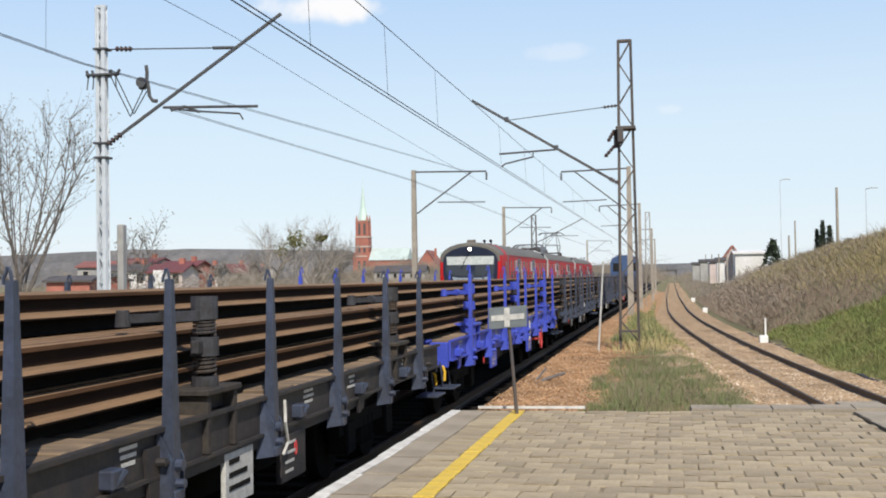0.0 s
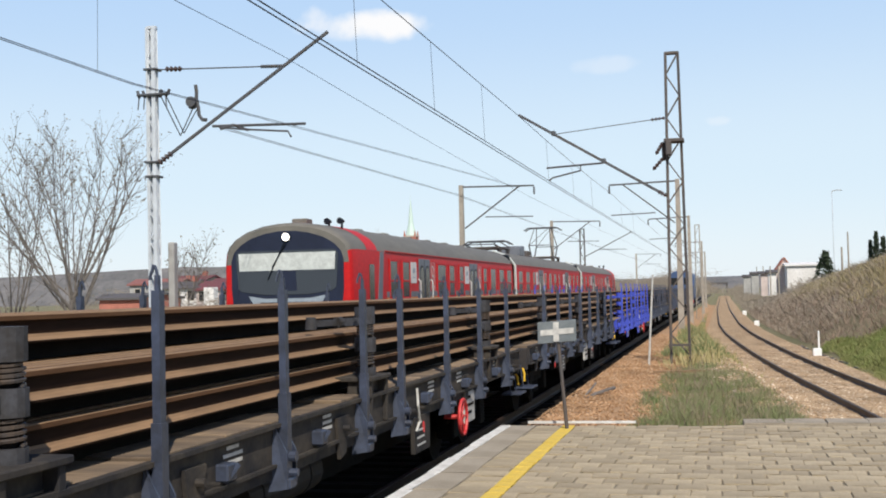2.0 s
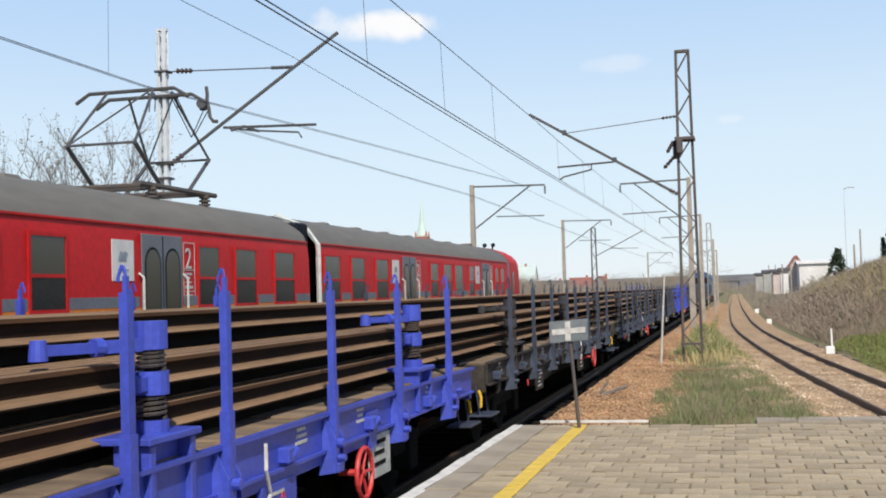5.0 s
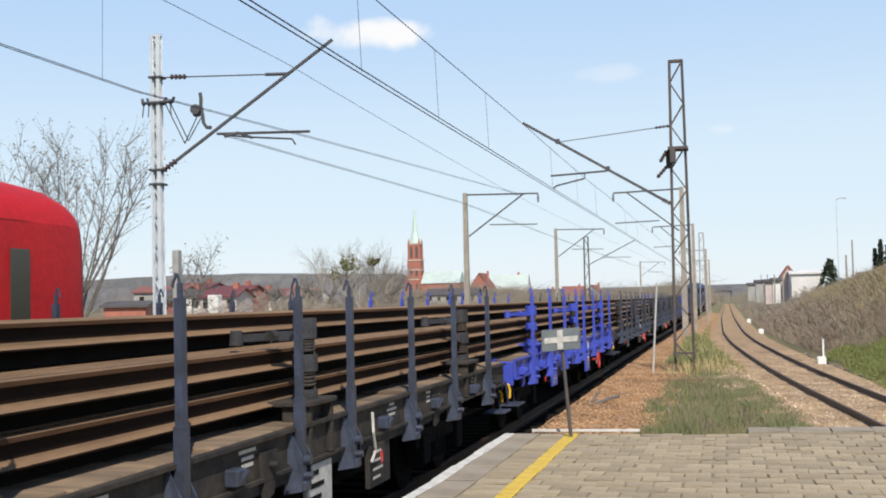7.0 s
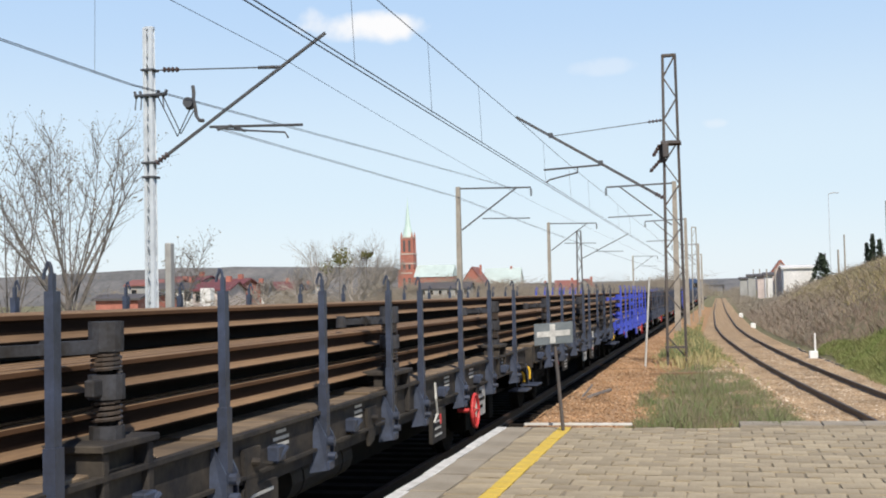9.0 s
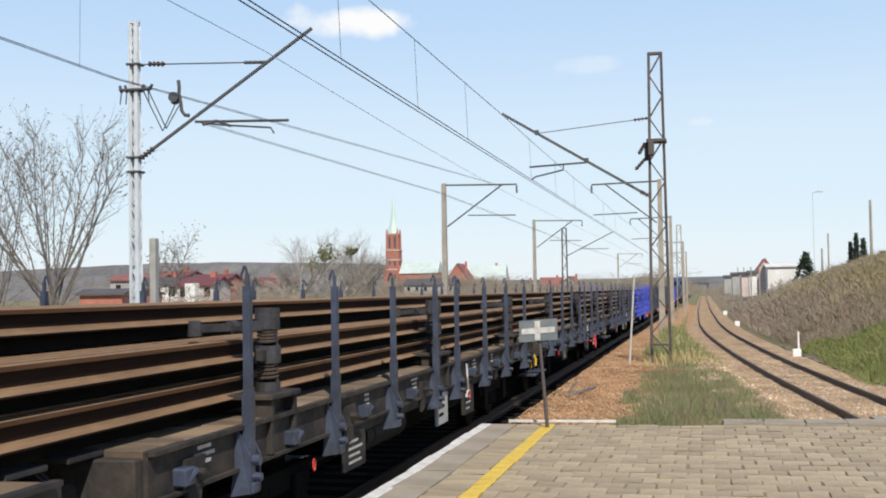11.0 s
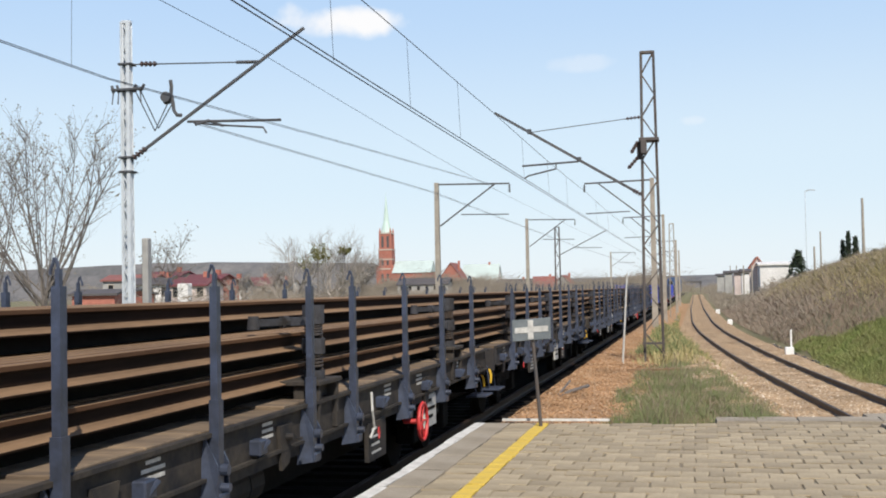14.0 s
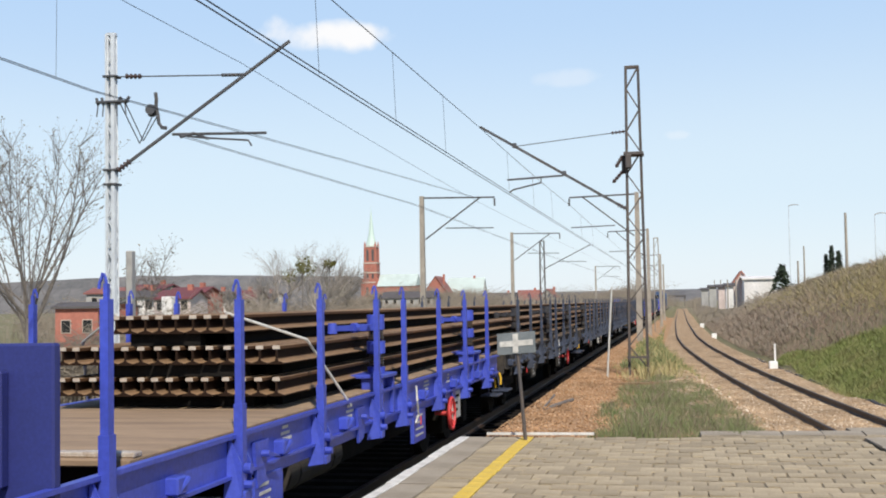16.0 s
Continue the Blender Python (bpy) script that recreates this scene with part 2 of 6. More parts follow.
M = dict(
    concrete=mat("concrete", (0.36, 0.31, 0.24), (0.25, 0.21, 0.155), 0.9, scale=1.6, fine=45, bump=0.3),
    slab=mat("paving_slab", (0.43, 0.35, 0.235), (0.27, 0.215, 0.135), 0.92, scale=2.3, fine=34, bump=0.6, per_object=0.17, spread=0.8),
    joint=mat("joint_sand", (0.27, 0.215, 0.145), (0.15, 0.125, 0.08), 0.95, scale=4, fine=80),
    white_paint=mat("white_paint", (0.72, 0.70, 0.66), (0.48, 0.46, 0.42), 0.75, scale=5, fine=70),
    yellow_paint=mat("yellow_paint", (0.72, 0.50, 0.05), (0.55, 0.38, 0.08), 0.75, scale=6, fine=60, spread=0.8),
    gravel=stony("rusty_gravel", ((0.30, 0.175, 0.09), (0.42, 0.255, 0.135), (0.37, 0.22, 0.115), (0.48, 0.32, 0.19)), 0.03, 0.45),
    ballast=stony("track_ballast", ((0.18, 0.12, 0.07), (0.42, 0.28, 0.16), (0.33, 0.225, 0.125), (0.60, 0.47, 0.33)), 0.07, 0.6),
    soil=mat("field_soil", (0.20, 0.17, 0.085), (0.13, 0.125, 0.05), 0.95, scale=0.15, fine=6),
    grass=mat("spring_grass", (0.165, 0.225, 0.055), (0.25, 0.225, 0.095), 0.9, scale=0.8, fine=9, spread=0.7),
    grass_dark=mat("rough_grass", (0.135, 0.20, 0.062), (0.21, 0.20, 0.105), 0.9, scale=1.3, fine=12),
    dry_pale=mat("dry_pale_grass", (0.46, 0.38, 0.19), (0.27, 0.25, 0.10), 0.95, scale=0.5, fine=14),
    stand_grime=mat("greasy_grey_steel", (0.060, 0.062, 0.072), (0.030, 0.027, 0.025), 0.7, scale=6, fine=40, spec=0.2),
    dry=mat("dry_brush", (0.36, 0.27, 0.20), (0.17, 0.125, 0.10), 0.95, scale=0.45, fine=7, spread=0.55),
    # rust in three tones with light painted in: half-lit, shaded, lit
    rust_half_lit=mat("half_lit_rail_rust", (0.135, 0.068, 0.032), (0.07, 0.036, 0.02), 0.85, 0.0, spec=0.2, scale=3, fine=40, stretch=(1, 0.12, 1)),
    rust_shaded=mat("shaded_rail_rust", (0.030, 0.016, 0.010), (0.012, 0.008, 0.006), 0.9, 0.0, spec=0.1, scale=3, fine=40, stretch=(1, 0.12, 1), bump=0.1),
    rust_lit=mat("lit_rust_brown", (0.27, 0.165, 0.088), (0.16, 0.095, 0.05), 0.85, 0.0, scale=3, fine=40, stretch=(1, 0.12, 1)),
    # near-black bed and sleepers: shade under the trains is put in their colour
    bed=mat("shaded_ballast", (0.026, 0.020, 0.016), (0.014, 0.011, 0.009), 0.95, scale=1.0, fine=20, bump=1.0, spec=0.1),
    shaded_sleeper=mat("shaded_sleeper", (0.022, 0.018, 0.015), (0.012, 0.010, 0.009), 0.95, scale=3, spec=0.1),
    track_rail=mat("worn_track_rail", (0.075, 0.048, 0.034), (0.045, 0.03, 0.022), 0.55, 0.4, scale=3, fine=40),
    sleeper=mat("concrete_sleeper", (0.25, 0.20, 0.15), None, 0.95, scale=3),
    grey_steel=mat("wagon_grey_paint", (0.015, 0.015, 0.019), (0.045, 0.036, 0.030), 0.7, 0.0, scale=3.5, fine=24, spread=0.55),
    stake_grey=mat("stake_blue_grey_paint", (0.055, 0.070, 0.115), (0.028, 0.032, 0.044), 0.45, 0.0, scale=5, fine=30, spread=0.7),
    dirt_steel=mat("dusty_wagon_steel", (0.070, 0.058, 0.045), (0.020, 0.0195, 0.022), 0.8, 0.0, spec=0.25, scale=3.2, fine=24, spread=0.55),
    blue=mat("wagon_blue_paint", (0.055, 0.085, 0.50), (0.045, 0.065, 0.36), 0.42, 0.0, scale=2, fine=25, bump=0.05),
    deck=mat("rusty_timber_deck", (0.25, 0.175, 0.105), (0.10, 0.072, 0.05), 0.9, scale=3, fine=26, stretch=(0.35, 1.6, 1), per_object=0.25),
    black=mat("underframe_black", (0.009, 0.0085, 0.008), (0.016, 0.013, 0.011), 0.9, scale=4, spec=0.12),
    spring=mat("dark_spring_steel", (0.06, 0.06, 0.065), (0.11, 0.08, 0.06), 0.55, 0.4, scale=6),
    red_wheel=mat("brake_red_paint", (0.62, 0.05, 0.05), None, 0.5, scale=5),
    label_white=mat("stencil_white", (0.62, 0.61, 0.57), (0.36, 0.35, 0.33), 0.7, scale=14, spread=0.7),
    hose_yellow=mat("valve_yellow", (0.70, 0.42, 0.03), None, 0.6),
    emu_red=mat("train_red_paint", (0.54, 0.013, 0.014), (0.45, 0.011, 0.012), 0.55, scale=1.2, fine=12, bump=0.02, spread=0.7, spec=0.25),
    emu_grey=mat("train_grey_paint", (0.15, 0.165, 0.19), (0.12, 0.125, 0.14), 0.5, scale=2, fine=20, bump=0.03),
    emu_roof=mat("train_roof_grey", (0.155, 0.142, 0.115), (0.12, 0.115, 0.105), 0.7, scale=0.5, fine=5, bump=0.02, spread=0.9, stretch=(1, 0.3, 1)),
    emu_orange=mat("train_orange_stripe", (0.72, 0.22, 0.02), None, 0.45),
    emu_black=mat("train_black_paint", (0.012, 0.015, 0.024), (0.016, 0.02, 0.026), 0.65, scale=2, bump=0.02, spec=0.05),
    mask_blue=mat("cab_mask_blue_black", (0.018, 0.024, 0.05), (0.014, 0.018, 0.036), 0.4, scale=2, bump=0.02, spec=0.3),
    mast_new=mat("galvanised_mast", (0.62, 0.66, 0.69), (0.50, 0.53, 0.56), 0.55, 0.2, scale=3),
    mast_old=mat("weathered_mast", (0.065, 0.07, 0.08), (0.13, 0.095, 0.07), 0.75, 0.2, scale=2, spread=0.8),
    mast_concrete=mat("old_concrete_pole", (0.37, 0.33, 0.275), (0.25, 0.22, 0.185), 0.9, scale=2),
    steel_dark=mat("bracket_steel", (0.075, 0.082, 0.095), (0.09, 0.082, 0.075), 0.55, 0.2, scale=5),
    end_blue=mat("end_board_blue", (0.022, 0.03, 0.17), (0.018, 0.024, 0.13), 0.6, scale=1.5, bump=0.03),
    sawn=mat("sawn_steel", (0.62, 0.56, 0.48), (0.40, 0.30, 0.22), 0.5, 0.3, scale=12),
    loco_blue=mat("locomotive_blue", (0.05, 0.10, 0.22), (0.04, 0.07, 0.15), 0.5, scale=1),
    wire=mat("copper_wire_dark", (0.035, 0.038, 0.045), None, 0.5, 0.2, bump=0),
    insulator=mat("brown_insulator", (0.06, 0.035, 0.03), None, 0.3),
    bark=mat("bark", (0.20, 0.175, 0.155), (0.12, 0.105, 0.095), 0.95, scale=5),
    birch=mat("pale_bark", (0.36, 0.33, 0.28), (0.2, 0.18, 0.15), 0.95, scale=4),
    bud=mat("spring_buds", (0.14, 0.12, 0.09), (0.20, 0.17, 0.11), 0.9),
    # distance haze is mixed into these two twig colours, paler than bark
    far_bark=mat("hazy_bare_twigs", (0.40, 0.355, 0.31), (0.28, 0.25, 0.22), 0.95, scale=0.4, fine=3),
    haze_wood=mat("hazed_thicket_wood", (0.32, 0.27, 0.215), (0.21, 0.18, 0.14), 0.95, scale=0.3, fine=3),
    leaf=mat("olive_leaf", (0.15, 0.14, 0.03), (0.10, 0.10, 0.03), 0.8),
    bare_deck=mat("bare_plank_deck", (0.34, 0.235, 0.145), (0.22, 0.15, 0.095), 0.9, scale=2, fine=26, stretch=(0.35, 2.5, 1)),
    clean_white=mat("fresh_white_paint", (0.84, 0.84, 0.83), (0.74, 0.73, 0.71), 0.7, scale=4),
    conifer=mat("dark_conifer", (0.018, 0.03, 0.016), (0.03, 0.045, 0.02), 0.9),
    # red brick lightened towards pink for the haze over the church
    brick=mat("red_brick", (0.42, 0.155, 0.11), (0.32, 0.12, 0.09), 0.85, scale=0.6, fine=3, spread=0.8),
    stone=mat("pale_stone_trim", (0.55, 0.47, 0.40), None, 0.85),
    copper=mat("pale_copper_spire", (0.56, 0.68, 0.62), (0.45, 0.58, 0.52), 0.6),
    render_white=mat("white_render", (0.74, 0.72, 0.70), (0.60, 0.58, 0.55), 0.9, scale=0.3, fine=4),
    render_pink=mat("pale_pink_render", (0.62, 0.52, 0.48), None, 0.9, scale=0.3, fine=4),
    render_grey=mat("grey_render", (0.38, 0.37, 0.35), None, 0.9, scale=0.3, fine=4),
    tile_red=mat("red_roof_tile", (0.27, 0.10, 0.08), (0.20, 0.085, 0.075), 0.85, scale=0.5, fine=5),
    tile_maroon=mat("maroon_roof", (0.17, 0.05, 0.055), (0.12, 0.045, 0.05), 0.85, scale=0.5, fine=5),
    panel_grey=mat("cab_panel_grey", (0.30, 0.35, 0.40), None, 0.5),
    tile_dark=mat("dark_roof", (0.10, 0.09, 0.09), None, 0.85, scale=0.5, fine=5),
    roof_pale=mat("pale_metal_roof", (0.50, 0.58, 0.55), (0.42, 0.49, 0.46), 0.5, scale=0.3),
    hill=mat("far_wooded_hill", (0.17, 0.16, 0.155), (0.10, 0.10, 0.10), 0.95, scale=0.02, fine=0.12, spread=0.4),
    sign_dark=mat("sign_dark_grey", (0.12, 0.14, 0.15), (0.17, 0.19, 0.2), 0.6, scale=6),
    pane_dark=mat("dark_window_pane", (0.022, 0.022, 0.022), None, 0.25, bump=0, spec=0.3),
)


def glass(name, colour, rough=0.04, alpha_mix=0.0):
    m = bpy.data.materials.new(name)
    m.use_nodes = True
    b = m.node_tree.nodes["Principled BSDF"]
    b.inputs["Base Color"].default_value = (*colour, 1)
    b.inputs["Roughness"].default_value = rough
    b.inputs["Transmission Weight"].default_value = alpha_mix
    b.inputs["IOR"].default_value = 1.5
    return m


M["train_glass"] = glass("train_window_glass", (0.060, 0.055, 0.040), 0.22)
M["cab_glass"] = glass("cab_window_glass", (0.03, 0.038, 0.05), 0.05)
M["cab_pale"] = mat("cab_pale_panel", (0.60, 0.63, 0.60), None, 0.5, bump=0)
M["lamp_glow"] = bpy.data.materials.new("headlamp_glow")
M["lamp_glow"].use_nodes = True
_b = M["lamp_glow"].node_tree.nodes["Principled BSDF"]
_b.inputs["Emission Color"].default_value, _b.inputs["Emission Strength"].default_value = (1.0, 0.9, 0.75, 1), 4.0


# ---------- mesh helpers ----------
def box(bm, x0, x1, y0, y1, z0, z1, bevel=0.0):
    vs = [bm.verts.new((x, y, z)) for z in (z0, z1) for y in (y0, y1) for x in (x0, x1)]
    fs = [bm.faces.new([vs[i] for i in f]) for f in ((0, 2, 3, 1), (4, 5, 7, 6), (0, 1, 5, 4), (2, 6, 7, 3), (0, 4, 6, 2), (1, 3, 7, 5))]
    if bevel:
        es = list({e for f in fs for e in f.edges})
        bmesh.ops.bevel(bm, geom=es, offset=bevel, segments=1, affect="EDGES")
    return bm


def rod(bm, a, b, r0, r1=None, n=8, caps=True):
    """A tapered round bar from a to b."""
    a, b = Vector(a), Vector(b)
    r1 = r0 if r1 is None else r1
    d = (b - a).normalized()
    s = d.orthogonal().normalized()
    u = d.cross(s)
    rings = []
    for p, r in ((a, r0), (b, r1)):
        rings.append([bm.verts.new(p + (s * math.cos(k * 2 * math.pi / n) + u * math.sin(k * 2 * math.pi / n)) * r) for k in range(n)])
    for k in range(n):
        bm.faces.new((rings[0][k], rings[0][(k + 1) % n], rings[1][(k + 1) % n], rings[1][k]))
    if caps:
        bm.faces.new(rings[0][::-1])
        bm.faces.new(rings[1])
    return bm


def tube(bm, pts, r, n=6):
    """A round bar swept along a line of points."""
    pts = [Vector(p) for p in pts]
    closed = (pts[0] - pts[-1]).length < 1e-6
    if closed:
        pts = pts[:-1]
    rings, s = [], None
    for k, p in enumerate(pts):
        a = pts[k - 1] if k or closed else p
        c = pts[(k + 1) % len(pts)] if k < len(pts) - 1 or closed else p
        d = (c - a).normalized()
        s = d.orthogonal() if s is None else s - d * s.dot(d)
        s = s.normalized()
        u = d.cross(s)
        rings.append([bm.verts.new(p + (s * math.cos(q * 2 * math.pi / n) + u * math.sin(q * 2 * math.pi / n)) * r) for q in range(n)])
    pairs = list(zip(rings, rings[1:])) + ([(rings[-1], rings[0])] if closed else [])
    for a, c in pairs:
        for q in range(n):
            bm.faces.new((a[q], a[(q + 1) % n], c[(q + 1) % n], c[q]))
    if not closed:
        bm.faces.new(rings[0][::-1])
        bm.faces.new(rings[-1])
    return bm


def bar(bm, a, b, w, d=None, up=(0, 0, 1)):
    """A rectangular bar from a to b."""
    a, b = Vector(a), Vector(b)
    d = w if d is None else d
    ax = (b - a).normalized()
    s = ax.cross(Vector(up))
    s = s.normalized() if s.length > 1e-4 else ax.orthogonal().normalized()
    u = s.cross(ax)
    q = [[bm.verts.new(p + s * (i * w / 2) + u * (j * d / 2)) for i, j in ((-1, -1), (1, -1), (1, 1), (-1, 1))] for p in (a, b)]
    for k in range(4):
        bm.faces.new((q[0][k], q[0][(k + 1) % 4], q[1][(k + 1) % 4], q[1][k]))
    bm.faces.new(q[0][::-1])
    bm.faces.new(q[1])
    return bm


def extrude_y(bm, profile, y0, y1, caps=True):
    """A closed x-z profile drawn out along y."""
    a = [bm.verts.new((x, y0, z)) for x, z in profile]
    b = [bm.verts.new((x, y1, z)) for x, z in profile]
    n = len(profile)
    for k in range(n):
        bm.faces.new((a[k], a[(k + 1) % n], b[(k + 1) % n], b[k]))
    if caps:
        bm.faces.new(a[::-1])
        bm.faces.new(b)
    return bm


def mesh_of(name, bm, material, smooth=False):
    bmesh.ops.recalc_face_normals(bm, faces=bm.faces)
    me = bpy.data.meshes.new(name)
    bm.to_mesh(me)
    bm.free()
    me.materials.append(material)
    if smooth:
        for p in me.polygons:
            p.use_smooth = True
    return me


def part(name, bm, material, parent=None, label="", smooth=False):
    ob = new(name, mesh_of(name, bm, material, smooth))
    ob.parent = parent
    if label:
        ob["label"] = label
    return ob


def thing(name, label, category, group="", kind="", at=(0, 0, 0)):
    ob = new(name)
    ob.location = at
    return tagged(ob, label, category, group, kind)


def solid(name, bm, material, label="", category="", group="", kind="", smooth=False):
    return tagged(part(name, bm, material, None, "", smooth), label, category, group, kind)


def B():
    return bmesh.new()


# ---------- the plan ----------
RAIL_Z = -0.54          # freight and passenger tracks
XF, XE = -4.70, -8.90   # track centres
SIDE_Z = -1.03          # the lower single track on the other side of the platform
TRACK_Y = [-60, 0, 16, 27, 30, 35, 41, 52, 72, 92, 150, 600]
TRACK_X = [9.7, 5.8, 4.62, 3.76, 3.49, 3.07, 2.58, 1.88, 0.92, 0.44, 0.1, 0.1]


def side_x(y):
    """Centre of the curving single track."""
    k = 6.0
    return sum(np.interp(y + d, TRACK_Y, TRACK_X) for d in np.linspace(-k, k, 9)) / 9


def smooth(a, b, v):
    t = min(1, max(0, (v - a) / (b - a)))
    return t * t * (3 - 2 * t)


def ground_z(x, y):
    c = side_x(min(max(y, -60), 600))
    z = -0.86
    # gravel bank and grassy strip between the tracks
    if y > 14.5:
        crest = 0.68 * smooth(-3.05, -2.6, x) * (1 - smooth(c - 3.4, c - 1.9, x))
        z += crest * (1 - 0.45 * smooth(50, 120, y))
    z -= 0.41 * smooth(c - 3.4, c - 1.9, x)
    # embankment beyond the single track
    toe = c + 2.2
    top = np.interp(y, [-60, 60, 80, 110, 140, 170, 210, 300, 500], [5.2, 4.85, 4.45, 3.6, 2.6, 1.8, 1.0, 0.4, 0.3])
    run = min(1.0, max(0.0, (x - toe) / 7.2))
    z += top * (run * 0.8 + 0.2 * run * run * (3 - 2 * run)) + (0.15 * noise.noise((x * 0.4, y * 0.25, 3)) if run > 0.05 else 0)
    # land falls away gently to the left, towards the town
    z -= 2.5 * smooth(-13.5, -30, x) if x < -13.5 else 0.0
    return z + 0.03 * noise.noise((x * 0.7, y * 0.7, 0))


# ---------- ground ----------
def grid_sheet(name, xs, ys, fz, material, **tags):
    vs = [(x, y, fz(x, y)) for y in ys for x in xs]
    n = len(xs)
    fs = [(j * n + i, j * n + i + 1, (j + 1) * n + i + 1, (j + 1) * n + i) for j in range(len(ys) - 1) for i in range(n - 1)]
    me = bpy.data.meshes.new(name)
    me.from_pydata(vs, [], fs)
    me.materials.append(material)
    for p in me.polygons:
        p.use_smooth = True
    return tagged(new(name, me), **tags)


def steps(*stops):
    out = []
    for a, b, d in stops:
        out += list(np.arange(a, b, d))
    return out + [stops[-1][1]]


GX = steps((-3000, -400, 650), (-400, -60, 40), (-60, -14, 4), (-14, 12, 0.35), (12, 30, 1.0), (30, 60, 5), (60, 400, 60), (400, 3000, 650))
GY = steps((-300, -20, 40), (-20, 10, 3), (10, 60, 0.6), (60, 200, 3), (200, 700, 25), (700, 4600, 400))
grid_sheet("ground", GX, GY, ground_z, M["soil"], label="dry spring earth and low grass round the railway", category="ground", kind="structure")


def strip(name, x_of, widths, y0, y1, dy, lift, material, label, category="ballast", least=-99.0):
    """A sheet that follows a line over the ground, a little above it."""
    ys = list(np.arange(y0, y1, dy)) + [y1]
    vs, fs = [], []
    n = len(widths)
    for y in ys:
        for k, w in enumerate(widths):
            x = max(x_of(y) + w, least + 0.001 * k)
            edge = -0.3 if k in (0, n - 1) else 0.0
            vs.append((x, y, ground_z(x, y) + lift + edge + 0.004 * noise.noise((x * 3, y * 0.8, 5))))
    fs = [(j * n + i, j * n + i + 1, (j + 1) * n + i + 1, (j + 1) * n + i) for j in range(len(ys) - 1) for i in range(n - 1)]
    me = bpy.data.meshes.new(name)
    me.from_pydata(vs, [], fs)
    me.materials.append(material)
    for p in me.polygons:
        p.use_smooth = True
    return tagged(new(name, me), label=label, category=category, kind="structure")


strip("ballast_bed", lambda y: -6.8, list(np.arange(-4.4, 3.95, 0.4)), -20, 420, 2.0, 0.07, M["bed"], "dark ballast under the two electrified tracks, train shade in its colour")
strip("gravel_bank", lambda y: 0, list(np.arange(-2.92, 0.35, 0.14)), 14.6, 200, 0.5, 0.05, M["gravel"], "rust-brown gravel bank beside the freight track", "gravel")
strip("side_ballast", side_x, list(np.arange(-4.3, 2.4, 0.25)), -20, 400, 0.8, 0.09, M["ballast"], "light brown ballast of the curving single track", least=-1.1)

# rail section: foot, web, head (x, z from the foot)
RAIL = [(-0.075, 0), (0.075, 0), (0.075, 0.012), (0.018, 0.032), (0.009, 0.05), (0.009, 0.125), (0.036, 0.138), (0.036, 0.165), (0.028, 0.172),
        (-0.028, 0.172), (-0.036, 0.165), (-0.036, 0.138), (-0.009, 0.125), (-0.009, 0.05), (-0.018, 0.032), (-0.075, 0.012)]


def track(name, label, x_of, z_top, y0, y1, dy, sleeper="sleeper"):
    t = thing(name, label, "railway track", kind="structure")
    ys = list(np.arange(y0, y1, dy)) + [y1]
    for side in (-0.7535, 0.7535):
        bm = B()
        rows = []
        for y in ys:
            slope = (x_of(y + 1) - x_of(y - 1)) / 2
            rows.append([bm.verts.new((x_of(y) + side + px, y - (side + px) * slope, z_top - 0.172 + pz)) for px, pz in RAIL])
        for a, b in zip(rows, rows[1:]):
            for k in range(len(RAIL)):
                bm.faces.new((a[k], a[(k + 1) % len(RAIL)], b[(k + 1) % len(RAIL)], b[k]))
        part("rail", bm, M["track_rail"], t)
    bm = B()
    box(bm, -1.25, 1.25, -0.13, 0.13, z_top - 0.36, z_top - 0.17, 0.015)
    me = mesh_of("sleeper", bm, M[sleeper])
    for k in range(130):
        y = max(y0, -2) + 0.6 * k
        ob = new("sleeper", me)
        ob.parent = t
        ob.location = (x_of(y), y, 0)
        ob.rotation_euler = (0, 0, -math.atan((x_of(y + 1) - x_of(y - 1)) / 2))
    return t


track("freight_track", "rusty rails on sleepers under the freight train", lambda y: XF, RAIL_Z, -25, 420, 60, "shaded_sleeper")
track("passenger_track", "rails on sleepers under the red passenger train", lambda y: XE, RAIL_Z, -25, 420, 60, "shaded_sleeper")
track("curved_track", "worn single track curving past the platform", side_x, SIDE_Z, -20, 400, 1.5)

# ---------- platform ----------
platform = thing("platform", "low island platform paved with weathered concrete slabs", "platform", kind="structure")
P_L, P_END, SLAB_Y0 = -2.85, 15.2, 8.9


def p_right(y):
    return side_x(y) - 1.95


bm = B()
for y0, y1 in [(a, a + 2.0) for a in np.arange(-20, 15, 2.0)]:
    y1 = min(y1, P_END)
    for l0, l1, r0, r1 in ((P_L + 0.03, P_L + 0.03, p_right(y0) - 0.63, p_right(y1) - 0.63), (p_right(y0) - 0.55, p_right(y1) - 0.55, p_right(y0), p_right(y1))):
        vs = [bm.verts.new(p) for p in ((l0, y0, -0.016), (r0, y0, -0.016), (r1, y1, -0.016), (l1, y1, -0.016))]
        lo = [bm.verts.new((v.co.x, v.co.y, -1.4)) for v in vs]
        bm.faces.new(vs)
        for k in range(4):
            bm.faces.new((vs[k], lo[k], lo[(k + 1) % 4], vs[(k + 1) % 4]))
part("platform_core", bm, M["joint"], platform, "dark sandy bed between the slabs")


def slab_mesh(name, sx, sy, material, n=3):
    out = []
    for k in range(n):
        bm = B()
        box(bm, -sx / 2 + 0.003, sx / 2 - 0.003, -sy / 2 + 0.004, sy / 2 - 0.004, -0.06, 0.0, 0.006)
        for v in bm.verts:
            v.co.x += random.uniform(-0.011, 0.006) * (1 if v.co.x > 0 else -1)
            v.co.y += random.uniform(-0.010, 0.005) * (1 if v.co.y > 0 else -1)
        out.append(mesh_of(name, bm, material))
    return out


